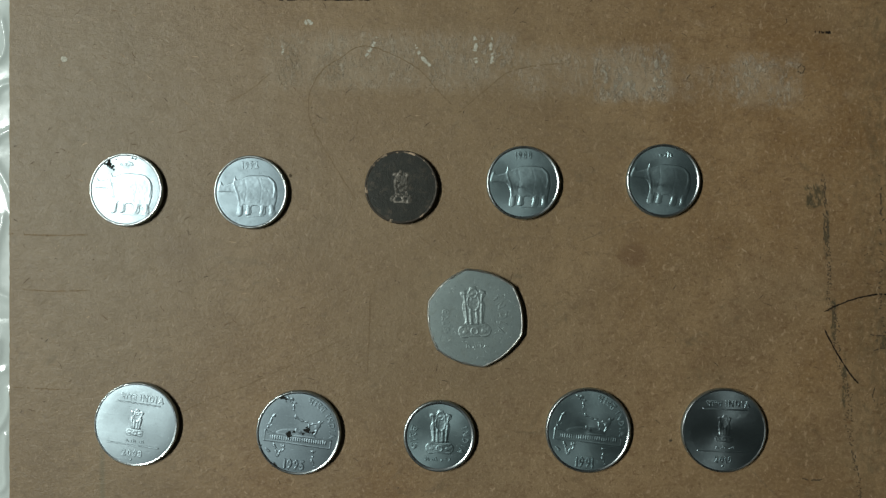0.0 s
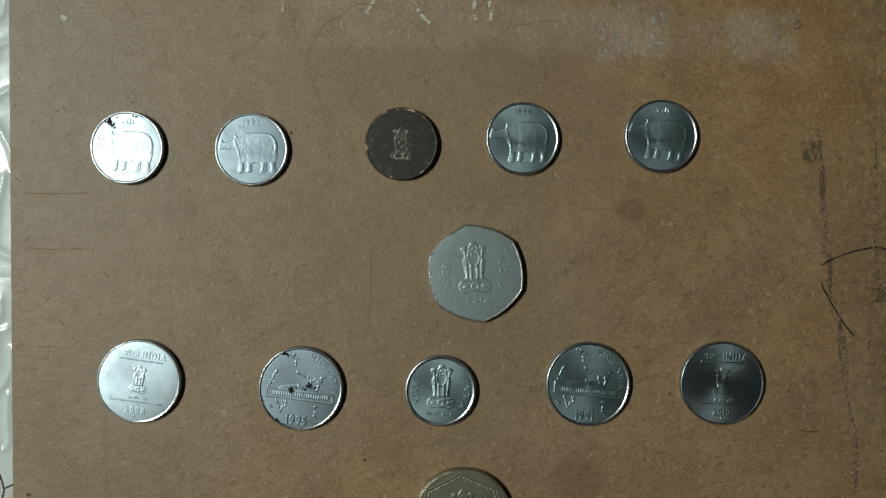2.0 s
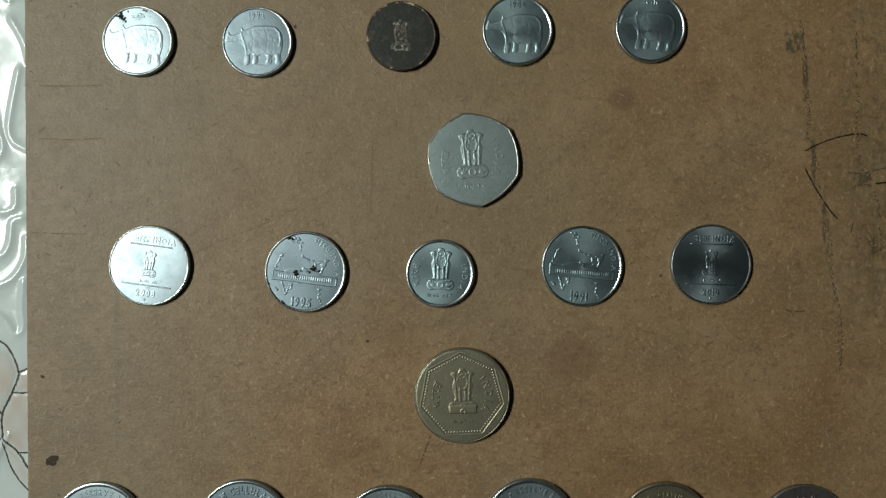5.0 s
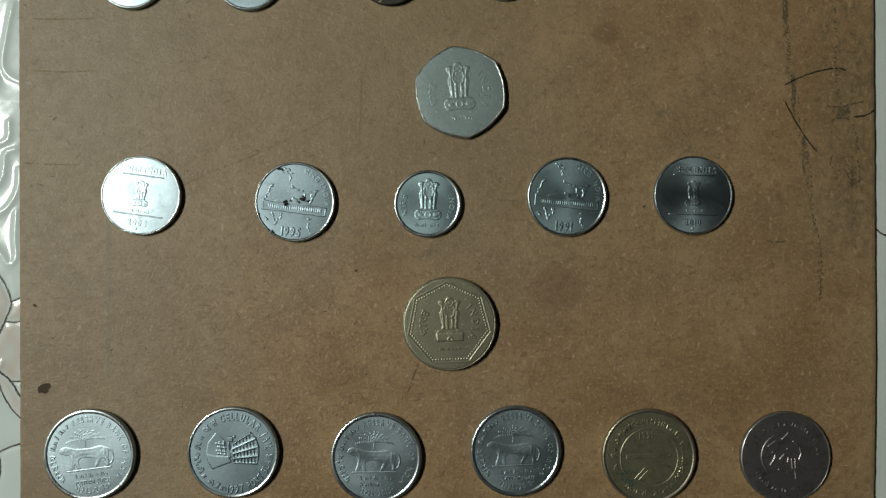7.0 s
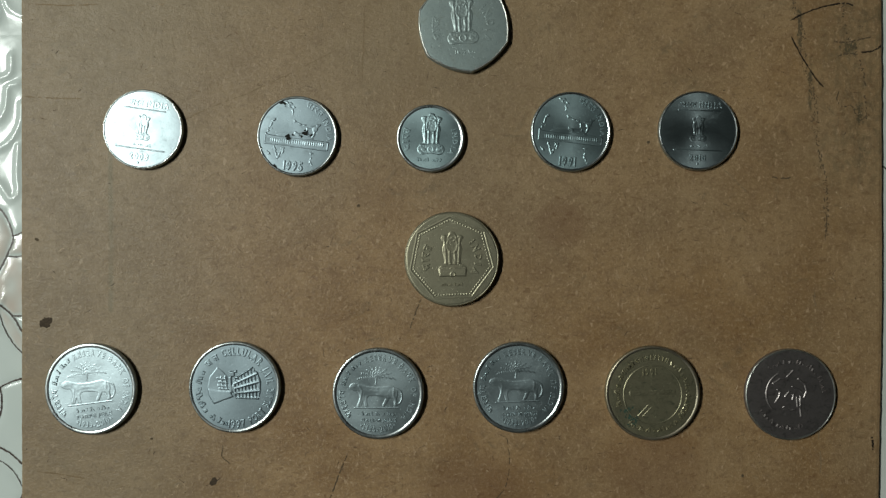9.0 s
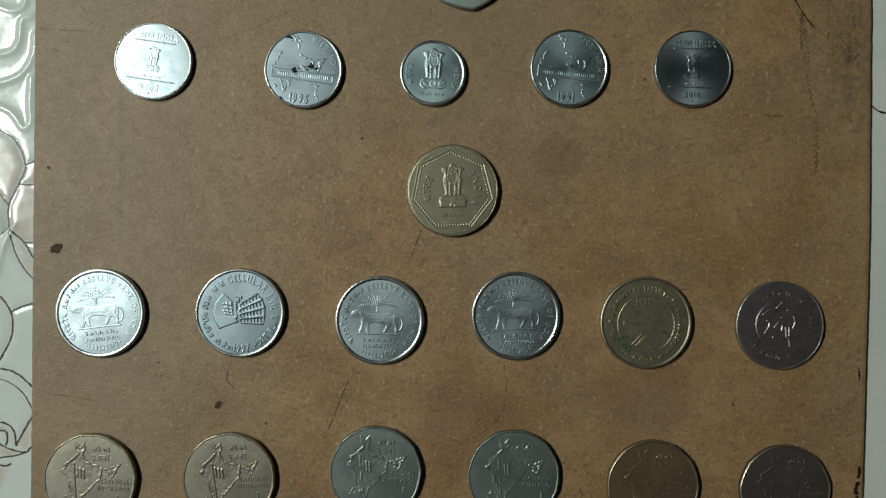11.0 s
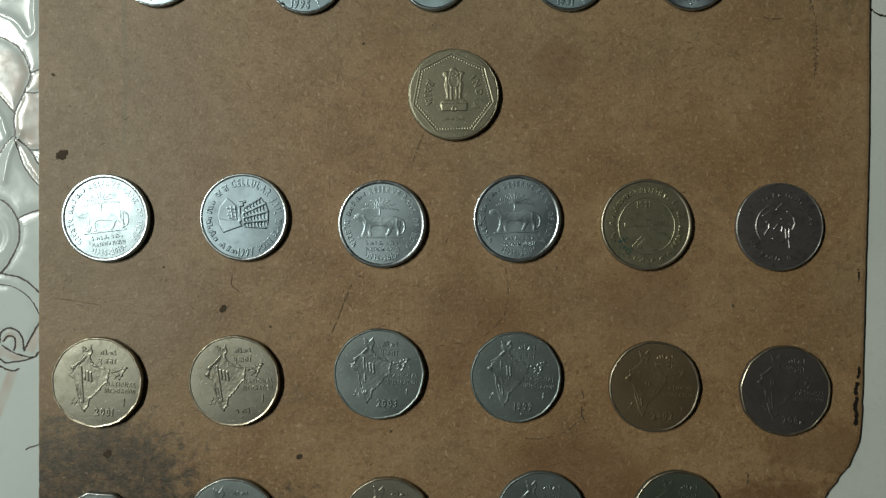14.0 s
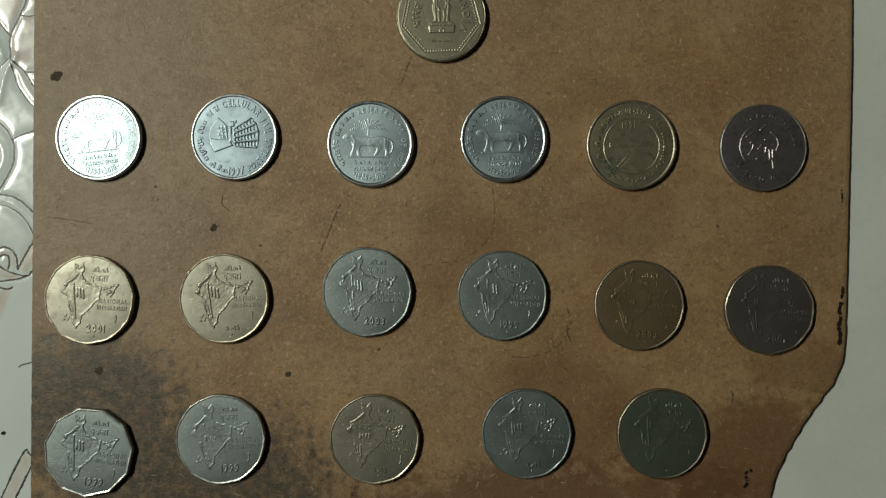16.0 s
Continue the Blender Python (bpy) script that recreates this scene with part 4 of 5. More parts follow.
part("inscription", letters("inscription", "|||||||| ||||||||| ||||||", 1.7, z, BRASSY, arc=(10.7, 285), inward=True, gap=0.12, height=0.2), c)
part("inscription", letters("inscription", "|||||| |||||||", 2.0, z, BRASSY, arc=(9.1, 158), gap=0.12, height=0.2), c)
part("date", letters("date", "1991", 2.5, z, BRASSY, at=(-0.6, 5.0), height=0.14, narrow=0.75), c)
crusts = [(spots.uniform(6.0, 10.4), radians(spots.uniform(196, 244)), spots.uniform(0.25, 0.75)) for _ in range(12)]
tarnish(c, z, [(r * math.cos(a), r * math.sin(a), size) for r, a, size in crusts], VERDIGRIS, "verdigris_patch")
part("scratch", relief("scratch", lambda X, Y: raised(np.minimum(bar(X, Y, -4.2, -6.0, -1.4, -3.2, 0.16), bar(X, Y, -3.0, -6.2, -0.6, -3.9, 0.13)), 0.1, 0.14), 2.4, 2.2, z, BRASSY, 0.1, -2.4, -4.7), c, "bright scratch")

c, z = coin("tarnished purple-grey coin with broken circular motif", 96.8, -119.4, 25.1, 1.5, PURPLE, 4, rim=WORN_RIM, rim_width=0.5, sink=0.08, group=SET_C)


def broken_motif(X, Y):
    a = np.degrees(np.arctan2(Y, X + 0.5)) % 360
    H = raised(np.abs(np.hypot(X + 0.5, Y - 0.3) - 6.2) - 0.22, 0.16, 0.2) * ((a > 110) & (a < 215))
    strokes = [[(-4.6, 3.4), (-2.6, 4.6), (-0.8, 4.4)], [(2.4, 4.2), (4.0, 2.6), (4.4, 0.6), (3.6, -1.0)], [(-1.6, -0.4), (-0.4, 0.8), (0.8, 0.2), (0.4, -1.4)], [(-2.2, -3.2), (-0.6, -4.4), (0.8, -4.2)], [(-0.6, 5.0), (0.6, 6.0), (1.2, 6.6)], [(-4.4, -1.8), (-3.2, -0.2), (-2.8, 1.2), (-3.6, 1.6)], [(0.6, 2.2), (2.4, 1.2), (3.2, 0.2)], [(1.6, -0.8), (1.6, -3.4), (2.4, -3.4), (2.6, -0.8)], [(2.2, -3.4), (2.4, -6.2)]]
    return np.maximum(H, raised(np.minimum.reduce([line(X, Y, s, 0.26) for s in strokes]), 0.2, 0.25))


part("motif", relief("motif", broken_motif, 7.6, 7.4, z, PURPLE), c)
part("inscription", letters("inscription", "||||| ||||||||| |||||", 1.7, z, PURPLE, arc=(8.6, 62), gap=0.16, height=0.26), c)
part("inscription", letters("inscription", "|||||| ||||| |||", 1.7, z, PURPLE, arc=(9.6, 245), inward=True, gap=0.16, height=0.26), c)

# Scalloped two-rupee coins with the map
for x, y, face, rim, date, turn, sharp, corner, worn, label in (
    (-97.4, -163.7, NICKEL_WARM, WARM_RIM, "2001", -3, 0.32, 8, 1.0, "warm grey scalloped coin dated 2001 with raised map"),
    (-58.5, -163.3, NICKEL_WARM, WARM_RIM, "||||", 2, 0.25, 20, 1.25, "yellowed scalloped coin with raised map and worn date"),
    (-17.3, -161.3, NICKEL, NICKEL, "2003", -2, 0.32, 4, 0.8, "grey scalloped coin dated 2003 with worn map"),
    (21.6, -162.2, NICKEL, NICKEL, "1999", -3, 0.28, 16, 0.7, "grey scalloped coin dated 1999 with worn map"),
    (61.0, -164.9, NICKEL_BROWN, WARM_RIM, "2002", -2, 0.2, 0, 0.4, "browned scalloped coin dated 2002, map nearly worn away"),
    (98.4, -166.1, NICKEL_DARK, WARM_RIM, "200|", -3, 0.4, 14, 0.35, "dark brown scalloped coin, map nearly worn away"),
    (-97.3, -207.6, NICKEL, WORN_RIM, "1999", -6, 1.0, 10, 1.0, "grey eleven-sided coin dated 1999 with raised map"),
    (-59.3, -203.8, NICKEL, WORN_RIM, "1999", 2, 0.3, 0, 0.55, "grey rounded coin dated 1999 with flattened map"),
    (-15.0, -203.6, NICKEL_WARM, WARM_RIM, "||||", -5, 0.3, 12, 0.7, "warm grey scalloped coin with blurred map and date"),
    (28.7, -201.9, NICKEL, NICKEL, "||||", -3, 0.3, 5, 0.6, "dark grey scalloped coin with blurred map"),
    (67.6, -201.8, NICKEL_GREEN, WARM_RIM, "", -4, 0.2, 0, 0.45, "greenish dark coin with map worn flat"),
):
    c, z = coin(label, x, y, 26.0, 1.75, face, turn, sides=11, sharp=sharp, corner=corner, rim=rim, rim_width=0.55, sink=0.07 + 0.06 * min(worn, 1), group=SET_D)
    part("map", relief("map", lambda X, Y, k=worn, q=int(x + 200): land(X * 1.02, Y * 1.02, k, q) * (0.3 + 0.95 * k), 10.2, 11.0, z, face, 0.15), c)
    part("inscription", letters("inscription", "||||||", 1.9, z, face, at=(2.8, 8.0), height=0.12 * worn + 0.03, gap=0.06), c)
    part("inscription", letters("inscription", "एकता", 2.3, z, face, at=(2.6, 5.6), height=0.12 * worn + 0.03, gap=0.0), c)
    part("inscription", letters("inscription", "NATIONAL", 1.65, z, face, at=(6.9, -0.7), height=0.13 * min(1, worn + 0.1), narrow=0.75), c)
    part("inscription", letters("inscription", "INTEGRATION", 1.6, z, face, at=(6.7, -2.6), height=0.13 * min(1, worn + 0.1), narrow=0.62, gap=0.1), c)
    if date:
        part("date", letters("date", date, 2.0 if date == "||||" else 2.9, z, face, at=(2.5, -9.2), height=0.20 * min(1, worn + 0.4), narrow=0.75), c)

# ---- hardboard sheet under the coins ----
THICK = 1.6
board = tagged(new("hardboard_sheet"), "worn brown hardboard sheet with a broken corner, lying on floor tiles", "board")
edge_rng = np.random.default_rng(11)
knots = [(-115.0, 65.6), (-115.0, -240.0), (97.6, -240.0), (98.6, -228.0), (99.6, -220.6), (101.2, -214.5), (103.4, -209.7), (105.4, -206.2), (108.6, -200.6), (112.0, -195.6), (115.0, -191.5), (117.8, -188.2), (120.2, -183.0), (121.3, -177.0), (121.8, -166.0), (123.6, -95.0), (124.0, 0.0), (124.4, 65.6)]
outline = []
for (ax, ay), (bx, by) in zip(knots, knots[1:] + knots[:1]):
    n = max(1, int(math.hypot(bx - ax, by - ay) / 1.6))
    torn = 0.13 if ay < -176 and ax > 90 else 0.04
    outline += [(ax + (bx - ax) * k / n + edge_rng.normal(0, torn), ay + (by - ay) * k / n + edge_rng.normal(0, torn * 0.6)) for k in range(n)]
out = np.array(outline)
tang = sum(np.roll(out, -k, 0) - np.roll(out, k, 0) for k in (1, 2, 3))
nrm = np.stack([tang[:, 1], -tang[:, 0]], 1) / (np.linalg.norm(tang, axis=1)[:, None] + 1e-9)
levels = [(0.35, -THICK), (0.05, -THICK + 0.3), (0.0, -0.9), (0.10, -0.5), (0.30, -0.16), (0.75, 0.0)]
verts, faces, n = [], [], len(out)
for inset, z in levels:
    verts += [(*(p - q * inset * (1 + 0.9 * np.clip((p[0] - 90) / 8, 0, 1) * (z > -1))), z) for p, q in zip(out, nrm)]
for i in range(len(levels) - 1):
    faces += [(i * n + k, i * n + (k + 1) % n, (i + 1) * n + (k + 1) % n, (i + 1) * n + k) for k in range(n)]
faces += [tuple((len(levels) - 1) * n + k for k in range(n)), tuple(reversed(range(n)))]
panel = mesh_of("panel", verts, faces, HARDBOARD)
panel.materials.append(RAW_EDGE)
panel.polygons.foreach_set("material_index", [1] * ((len(levels) - 2) * n) + [0] * (n + 1) + [1])
part("panel", panel, board)

pen = np.random.default_rng(23)
for points, width, material, broken, label in (
    ([(-24, 13), (-29.8, 22.1), (-34.2, 29.5), (-36.2, 34.6), (-36.0, 40.5), (-32.8, 46.4), (-28.4, 49.4), (-22.5, 52.8), (-15.2, 50.9), (-7.8, 46.9), (-3.3, 42.1), (1.1, 37.4)], 0.30, PENCIL_FAINT, 0.04, "faint pencil loop"),
    ([(1.8, 34.7), (6.2, 38.4), (11.4, 42.9), (15.8, 46.1), (22, 47.6), (30, 48.5)], 0.28, PENCIL_FAINT, 0.08, "faint pencil line"),
    ([(-58, 38), (-52, 41), (-46, 46)], 0.26, PENCIL_FAINT, 0.1, ""),
    ([(18.8, -131.2), (19.5, -136), (19.3, -141.1), (17.5, -146.1), (10.1, -151.9), (0.2, -153.0)], 0.24, PENCIL, 0.34, "pencil loop"),
    ([(34.8, -157.6), (39.7, -164.1), (41.4, -170.7), (38.1, -176.5), (31.5, -179.7), (23.3, -179.8), (14, -176)], 0.24, PENCIL, 0.34, "pencil loop"),
    ([(41.2, -168), (40.6, -173.0), (42.0, -176.0)], 0.4, PENCIL, 0.1, ""),
    ([(-111.4, -11.0), (-102, -11.4), (-93.5, -11.1)], 0.3, PENCIL_FAINT, 0.1, ""),
    ([(-115, 3.6), (-104, 3.2), (-94, 3.4)], 0.34, PENCIL_FAINT, 0.1, ""),
    ([(-114, -36.6), (-106, -37.0), (-98, -37.2)], 0.3, PENCIL_FAINT, 0.1, ""),
    ([(-113, -139.5), (-106, -140.4), (-97.2, -141.8)], 0.34, PENCIL_FAINT, 0.15, ""),
    ([(-20.1, -12), (-20.2, -20), (-20.8, -32.6)], 0.3, PENCIL_FAINT, 0.1, ""),
    ([(-72, -44), (-62, -39.5), (-53, -36), (-42, -31), (-28, -24)], 0.28, PENCIL_FAINT, 0.3, ""),
    ([(-8, 4), (-3, 0), (2, -2.6)], 0.26, PENCIL_FAINT, 0.1, ""),
    ([(34, 2), (44, 6), (52, 9)], 0.26, PENCIL_FAINT, 0.1, ""),
    ([(-4.6, -92.8), (-6.4, -97), (-7.8, -101)], 0.3, PENCIL, 0.2, ""),
    ([(-25.2, -135.7), (-27, -140), (-28.4, -143.6), (-31, -150)], 0.34, PENCIL, 0.25, ""),
    ([(-57.5, -138), (-59.6, -136), (-59.4, -133)], 0.3, PENCIL, 0.1, ""),
    ([(76, -54), (82, -60), (86, -64)], 0.24, PENCIL_FAINT, 0.1, ""),
    ([(98.0, -16.0), (101.7, -14.1), (106.1, -12.5), (110, -11.6), (113.5, -11.3), (115.5, -11.9)], 0.42, INK, 0.03, "black ink curve"),
    ([(98.2, -20.5), (101.0, -25.9), (104.7, -31.8), (107.2, -34.6)], 0.38, INK, 0.03, "black ink stroke"),
    ([(110.0, -21.8), (113, -22.2), (116, -21.6), (120.6, -20.6)], 0.36, PENCIL, 0.25, ""),
    ([(111.0, -25.9), (113.5, -25.3), (116, -25.2)], 0.4, PENCIL, 0.3, ""),
    ([(117.5, -24.9), (120, -24.7), (122, -24.0), (123.4, -22.9)], 0.42, INK, 0.0, "black ink stroke"),
    ([(111.4, -35.5), (110.8, -38), (112.3, -40), (114.6, -39.6), (116, -42), (117.4, -43)], 0.34, PENCIL, 0.2, "pencil scribble"),
    ([(115, -41), (118, -40.5), (119, -42.4), (117, -44)], 0.34, PENCIL, 0.25, "pencil scribble"),
    ([(92.4, -59.4), (95, -59.8), (97.9, -59.6)], 0.38, PENCIL, 0.4, ""),
    ([(94.8, 56.9), (97, 56.6), (99.3, 56.5)], 0.65, INK, 0.1, "short black mark"),
    ([(120.0, -159.4), (120.3, -161), (119.8, -163)], 0.9, INK, 0.0, "black ink smear"),
    ([(119.9, -163.8), (119.3, -166.2), (119.6, -168.6), (119.1, -171), (119.5, -173.4), (119.2, -176.4)], 1.25, INK, 0.04, "black ink smear"),
    ([(119.9, -131.4), (120.2, -133.2), (120.1, -135.2)], 0.6, INK, 0.3, ""),
    ([(91.6, -217.6), (92.6, -216), (92.2, -213.6), (94, -212.4)], 1.1, INK, 0.3, "dark gouge"),
    ([(87.5, -189.6), (88.4, -190.6), (88.2, -193.2)], 0.6, PENCIL, 0.3, ""),
    ([(-38, 56.6), (-37, 58), (-36, 57.4)], 0.5, PENCIL_FAINT, 0.4, ""),
    ([(-44, 64.7), (-36, 64.9), (-28, 64.8), (-20, 64.9)], 0.45, INK, 0.2, "thin black line near the edge"),
    ([(68.2, 46.5), (68.6, 44), (68.1, 41.5)], 0.5, PENCIL_FAINT, 0.2, ""),
    ([(90.6, 47.0), (91.6, 48.2), (92.6, 47.2), (91.8, 46.0), (90.7, 46.6)], 0.34, PENCIL, 0.15, "small scratched ring"),
    ([(6.8, 55.4), (7.3, 53.4), (6.9, 51.2), (7.4, 48.4)], 0.85, PALE_FLECK, 0.3, "pale scrape in the glue"),
    ([(11.5, 55.2), (11.1, 52.4), (11.5, 50.2), (11.2, 48.0)], 0.7, PALE_FLECK, 0.35, "pale scrape in the glue"),
    ([(-21.5, 50.0), (-19.8, 52.6), (-18.6, 55.2)], 0.7, PALE_FLECK, 0.4, "pale scrape in the glue"),
    ([(-8.6, 53.2), (-7.2, 50.4), (-4.6, 47.6), (-3.4, 45.2)], 0.8, PALE_FLECK, 0.45, "pale scrape in the glue"),
    ([(-37.4, 58.6), (-36.4, 59.2), (-35.4, 58.4)], 1.1, PALE_FLECK, 0.1, "pale chip"),
    ([(-43.6, 53.4), (-43.0, 51.8), (-43.4, 50.4)], 0.6, PALE_FLECK, 0.4, "pale chip"),
):
    name = "ink_mark" if material is INK else "scrape" if material is PALE_FLECK else "pencil_mark"
    part(name, ribbon(name, points, width, 0.03, material, pen, broken), board, label)
# crumbly dark crack that runs along the long edge
crack = [(97.6, 20), (98.7, 4.8), (99.2, -2), (99.6, -7.9), (99.0, -12), (100.7, -17.4), (101.4, -24), (101.7, -30.1), (103.6, -34), (104.5, -38.0), (104.7, -44), (104.9, -49.1), (107.0, -58.5), (107.6, -66), (107.2, -78)]
for k in range(3):
    part("crack", ribbon("crack", [(x + pen.normal(0, 0.5), y) for x, y in crack], 0.42 - 0.08 * k, 0.02 + 0.004 * k, PENCIL, pen, 0.58, 0.22, 22), board, "dark broken crack" if k == 0 else "")
part("crack", ribbon("crack", [(112, 20), (113, 2), (112.6, -8), (113.4, -18), (118, -30), (119, -44)], 0.5, 0.02, PENCIL, pen, 0.55, 0.35, 26), board)
part("crack", ribbon("crack", [(104, -84), (104.5, -100), (105, -126), (106, -150), (107, -170)], 0.35, 0.02, PENCIL_FAINT, pen, 0.5, 0.15), board)
for x, y, r in ((-108.2, -99.0, 1.5), (-107.2, -98.4, 1.0), (-62.0, -142.9, 1.05), (-40.2, -185.2, 0.9), (-95.1, -184.5, 1.2), (-21.9, -67.0, 0.45), (58.4, -49.7, 0.4), (-48.5, -148, 0.4), (-110.5, -76, 0.5), (84, -142, 0.45), (-41, 19, 0.45), (-79, -131, 0.35), (-14, -178, 0.4)):
    ob = part("dark_speck", blob("dark_speck", r, 0.03, SPECK if r > 0.8 else PENCIL, pen, 0.04, 26, 0.35), board, "dark brown speck")
    ob.matrix_local = pose(x * MM, y * MM, 0)
ob = part("pale_speck", blob("pale_speck", 0.8, 0.03, PALE_FLECK, pen, 0.05), board)
ob.matrix_local = pose(-100.3 * MM, 49.2 * MM, 0)


def fibres(name, count, material, seed, longest, width):
    """Short stray wood fibres pressed into the face of the sheet."""
    rng = np.random.default_rng(seed)
    verts, faces = [], []
    while len(faces) < count * 3:
        x, y = rng.uniform(-113.5, 121), rng.uniform(-236, 64)
        if y < -180 and x > 118 + (y + 180) * 0.5:
            continue
        a = rng.normal(0, 0.5) if rng.random() < 0.35 else rng.uniform(0, math.pi)
        l, w, bend = 0.3 + rng.random() ** 5 * longest, width * rng.uniform(0.5, 1.25), rng.normal(0, 0.8)
        px, py, k = x, y, len(verts)
        for s in range(4):
            half = w / 2 * (0.35 if s in (0, 3) else 1)
            verts += [(px - math.sin(a) * half, py + math.cos(a) * half, 0.012 + 0.002 * (k % 7)), (px + math.sin(a) * half, py - math.cos(a) * half, 0.012 + 0.002 * (k % 7))]
            px, py, a = px + math.cos(a) * l / 3, py + math.sin(a) * l / 3, a + bend / 3
        faces += [(k + 2 * s + 1, k + 2 * s + 3, k + 2 * s + 2, k + 2 * s) for s in range(3)]
    return mesh_of(name, verts, faces, material)


tagged(part("wood_fibre", fibres("wood_fibre", 2300, FIBRE_DARK, 3, 2.4, 0.17), board), kind="stuff")
tagged(part("wood_fibre", fibres("wood_fibre", 1500, FIBRE_PALE, 4, 2.0, 0.16), board), kind="stuff")

# ---- floor of glazed tiles ----
TOP = -THICK
floor = tagged(new("floor", box_mesh("floor", -2200, 2600, -2400, 2400, TOP - 60, TOP - 7.2, GROUT)), "floor of pale glazed ceramic tiles", "floor", kind="structure")
LINES = [
    [(-129.5, -64.4), (-126.3, -65.6), (-122.4, -68.6), (-119.8, -75.1), (-121.6, -80.6), (-124.4, -86.7), (-124.3, -93.3)],
    [(-119.8, -75.1), (-117.4, -74.1), (-112, -71.5)],
    [(-121.6, -80.6), (-117.7, -80.6), (-112, -78.5)],
    [(-130.0, -80.2), (-127.0, -83.5), (-124.4, -86.7)],
    [(-124.3, -93.3), (-120.0, -97.2), (-117.4, -101.3), (-113, -108)],
    [(-120.0, -97.2), (-117.5, -97.2), (-112, -96.5)],
    [(-131.7, -109.8), (-126.6, -112.8), (-123.6, -117.1), (-123.0, -121.0), (-123.5, -124.7), (-127.2, -131.4), (-132, -135)],
    [(-123.6, -117.1), (-121.0, -115.8), (-117.8, -114.8), (-112, -114.2)],
    [(-136, -132.4), (-131, -132.4), (-127.1, -133.1), (-122.1, -134.4), (-117.5, -138.1), (-112, -144)],
    [(-128.9, -153.2), (-128.4, -150.0), (-126.1, -148.6), (-123.4, -149.6), (-122.0, -152.0), (-121.8, -155.0)],
    [(-127.8, -152.6), (-126.4, -151.0), (-124.6, -151.2), (-124.2, -153.4), (-124.6, -155.2)],
    [(-128.2, -153.5), (-124.0, -156.0), (-118.9, -157.0), (-117.4, -155.6), (-112, -150)],
    [(-128.5, -157.5), (-127.0, -158.6), (-124.3, -158.3), (-121.0, -157.8), (-118.9, -157.0)],
    [(-121.8, -155.3), (-119.5, -151.0), (-117.4, -147.4), (-112, -138)],
    [(-128.5, -157.3), (-130.5, -161.0), (-133.5, -167)],
    [(-130.0, -158.7), (-127.0, -160.4), (-124.6, -160.9), (-123.0, -160.3)],
    [(-126.8, -223.5), (-119.6, -208.8), (-117.4, -209.4), (-112, -212)],
    [(-122.8, -223.8), (-117.7, -213.8), (-113, -205)],
]
FAINT = [
    [(-121.2, -183.7), (-119.5, -182.9), (-112, -180.8)],
    [(-124.6, -93.0), (-128.0, -97.0), (-131.0, -104.0), (-131.7, -109.8)],
    [(-124.3, -94.0), (-121.8, -101.5), (-117.6, -107.2), (-112, -111)],
    [(-136, -136), (-126, -136.4), (-120, -140), (-116.5, -146)],
]
RIDGES = [
    [(-119.0, 8), (-120.9, -1.2), (-121.9, -8.4), (-120.3, -11.9), (-116, -14)],
    [(-126.5, -4), (-123.6, -12.5), (-126, -16.5), (-132, -17)],
    [(-120.1, -24.9), (-120.4, -29.5), (-124, -31), (-130, -29)],
    [(-118.4, -32.6), (-121.0, -33.6), (-121.5, -37.1), (-122.1, -40.3), (-124.5, -43.0), (-131, -44)],
    [(-117.2, -38), (-117.8, -44), (-121.5, -49.5), (-128, -52)],
    [(-118.2, -50), (-118.6, -57.5), (-118.2, -62.6), (-120.4, -64.6), (-124, -60), (-131, -57)],
    [(-131, -84), (-128.2, -88), (-126.4, -93)],
    [(-122.6, -92.5), (-125.6, -98), (-127.4, -106)],
    [(-121.5, 27.5), (-119.0, 30.0), (-114, 32)],
    [(-122, 39.5), (-119.4, 42.6), (-114, 44)],
    [(-119.2, 60), (-118.4, 54), (-119.6, 50), (-124, 47)],
    [(-121, 22), (-117.6, 16), (-116, 10)],
]
PINK = [
    [(-135, -69), (-126, -68.5), (-122.6, -70), (-120.2, -75), (-122, -80.5), (-124.8, -86.5), (-129.6, -80), (-135, -76)],
    [(-119.4, -75.6), (-112, -72), (-112, -79), (-121, -80)],
    [(-121.2, -81.2), (-112, -79.5), (-112, -96), (-119.8, -96.6), (-123.8, -92.6), (-124, -87)],
    [(-123.8, -94.6), (-120, -98.5), (-114, -109), (-118, -106.5), (-121.6, -101)],
    [(-128.2, -154), (-124, -156.4), (-119.2, -157.2), (-124.4, -158), (-128.3, -157), (-133.8, -167), (-135, -163)],
    [(-121.4, -154.8), (-117.6, -147.8), (-114, -142), (-114.5, -147), (-119, -156.4)],
    [(-126.4, -160.8), (-123.4, -161.2), (-131.4, -181.4), (-134, -182)],
    [(-126.2, -223.4), (-119.3, -209.4), (-117.6, -210), (-118, -213), (-123.4, -223.6)],
    [(-128.4, -152.6), (-126, -149.2), (-123.4, -150.2), (-122.4, -153.6), (-124.2, -154.6), (-124.8, -151.4), (-127, -151.4)],
]


LINES, FAINT, RIDGES, PINK = ([[(x * 0.987, y) for x, y in p] for p in some] for some in (LINES, FAINT, RIDGES, PINK))


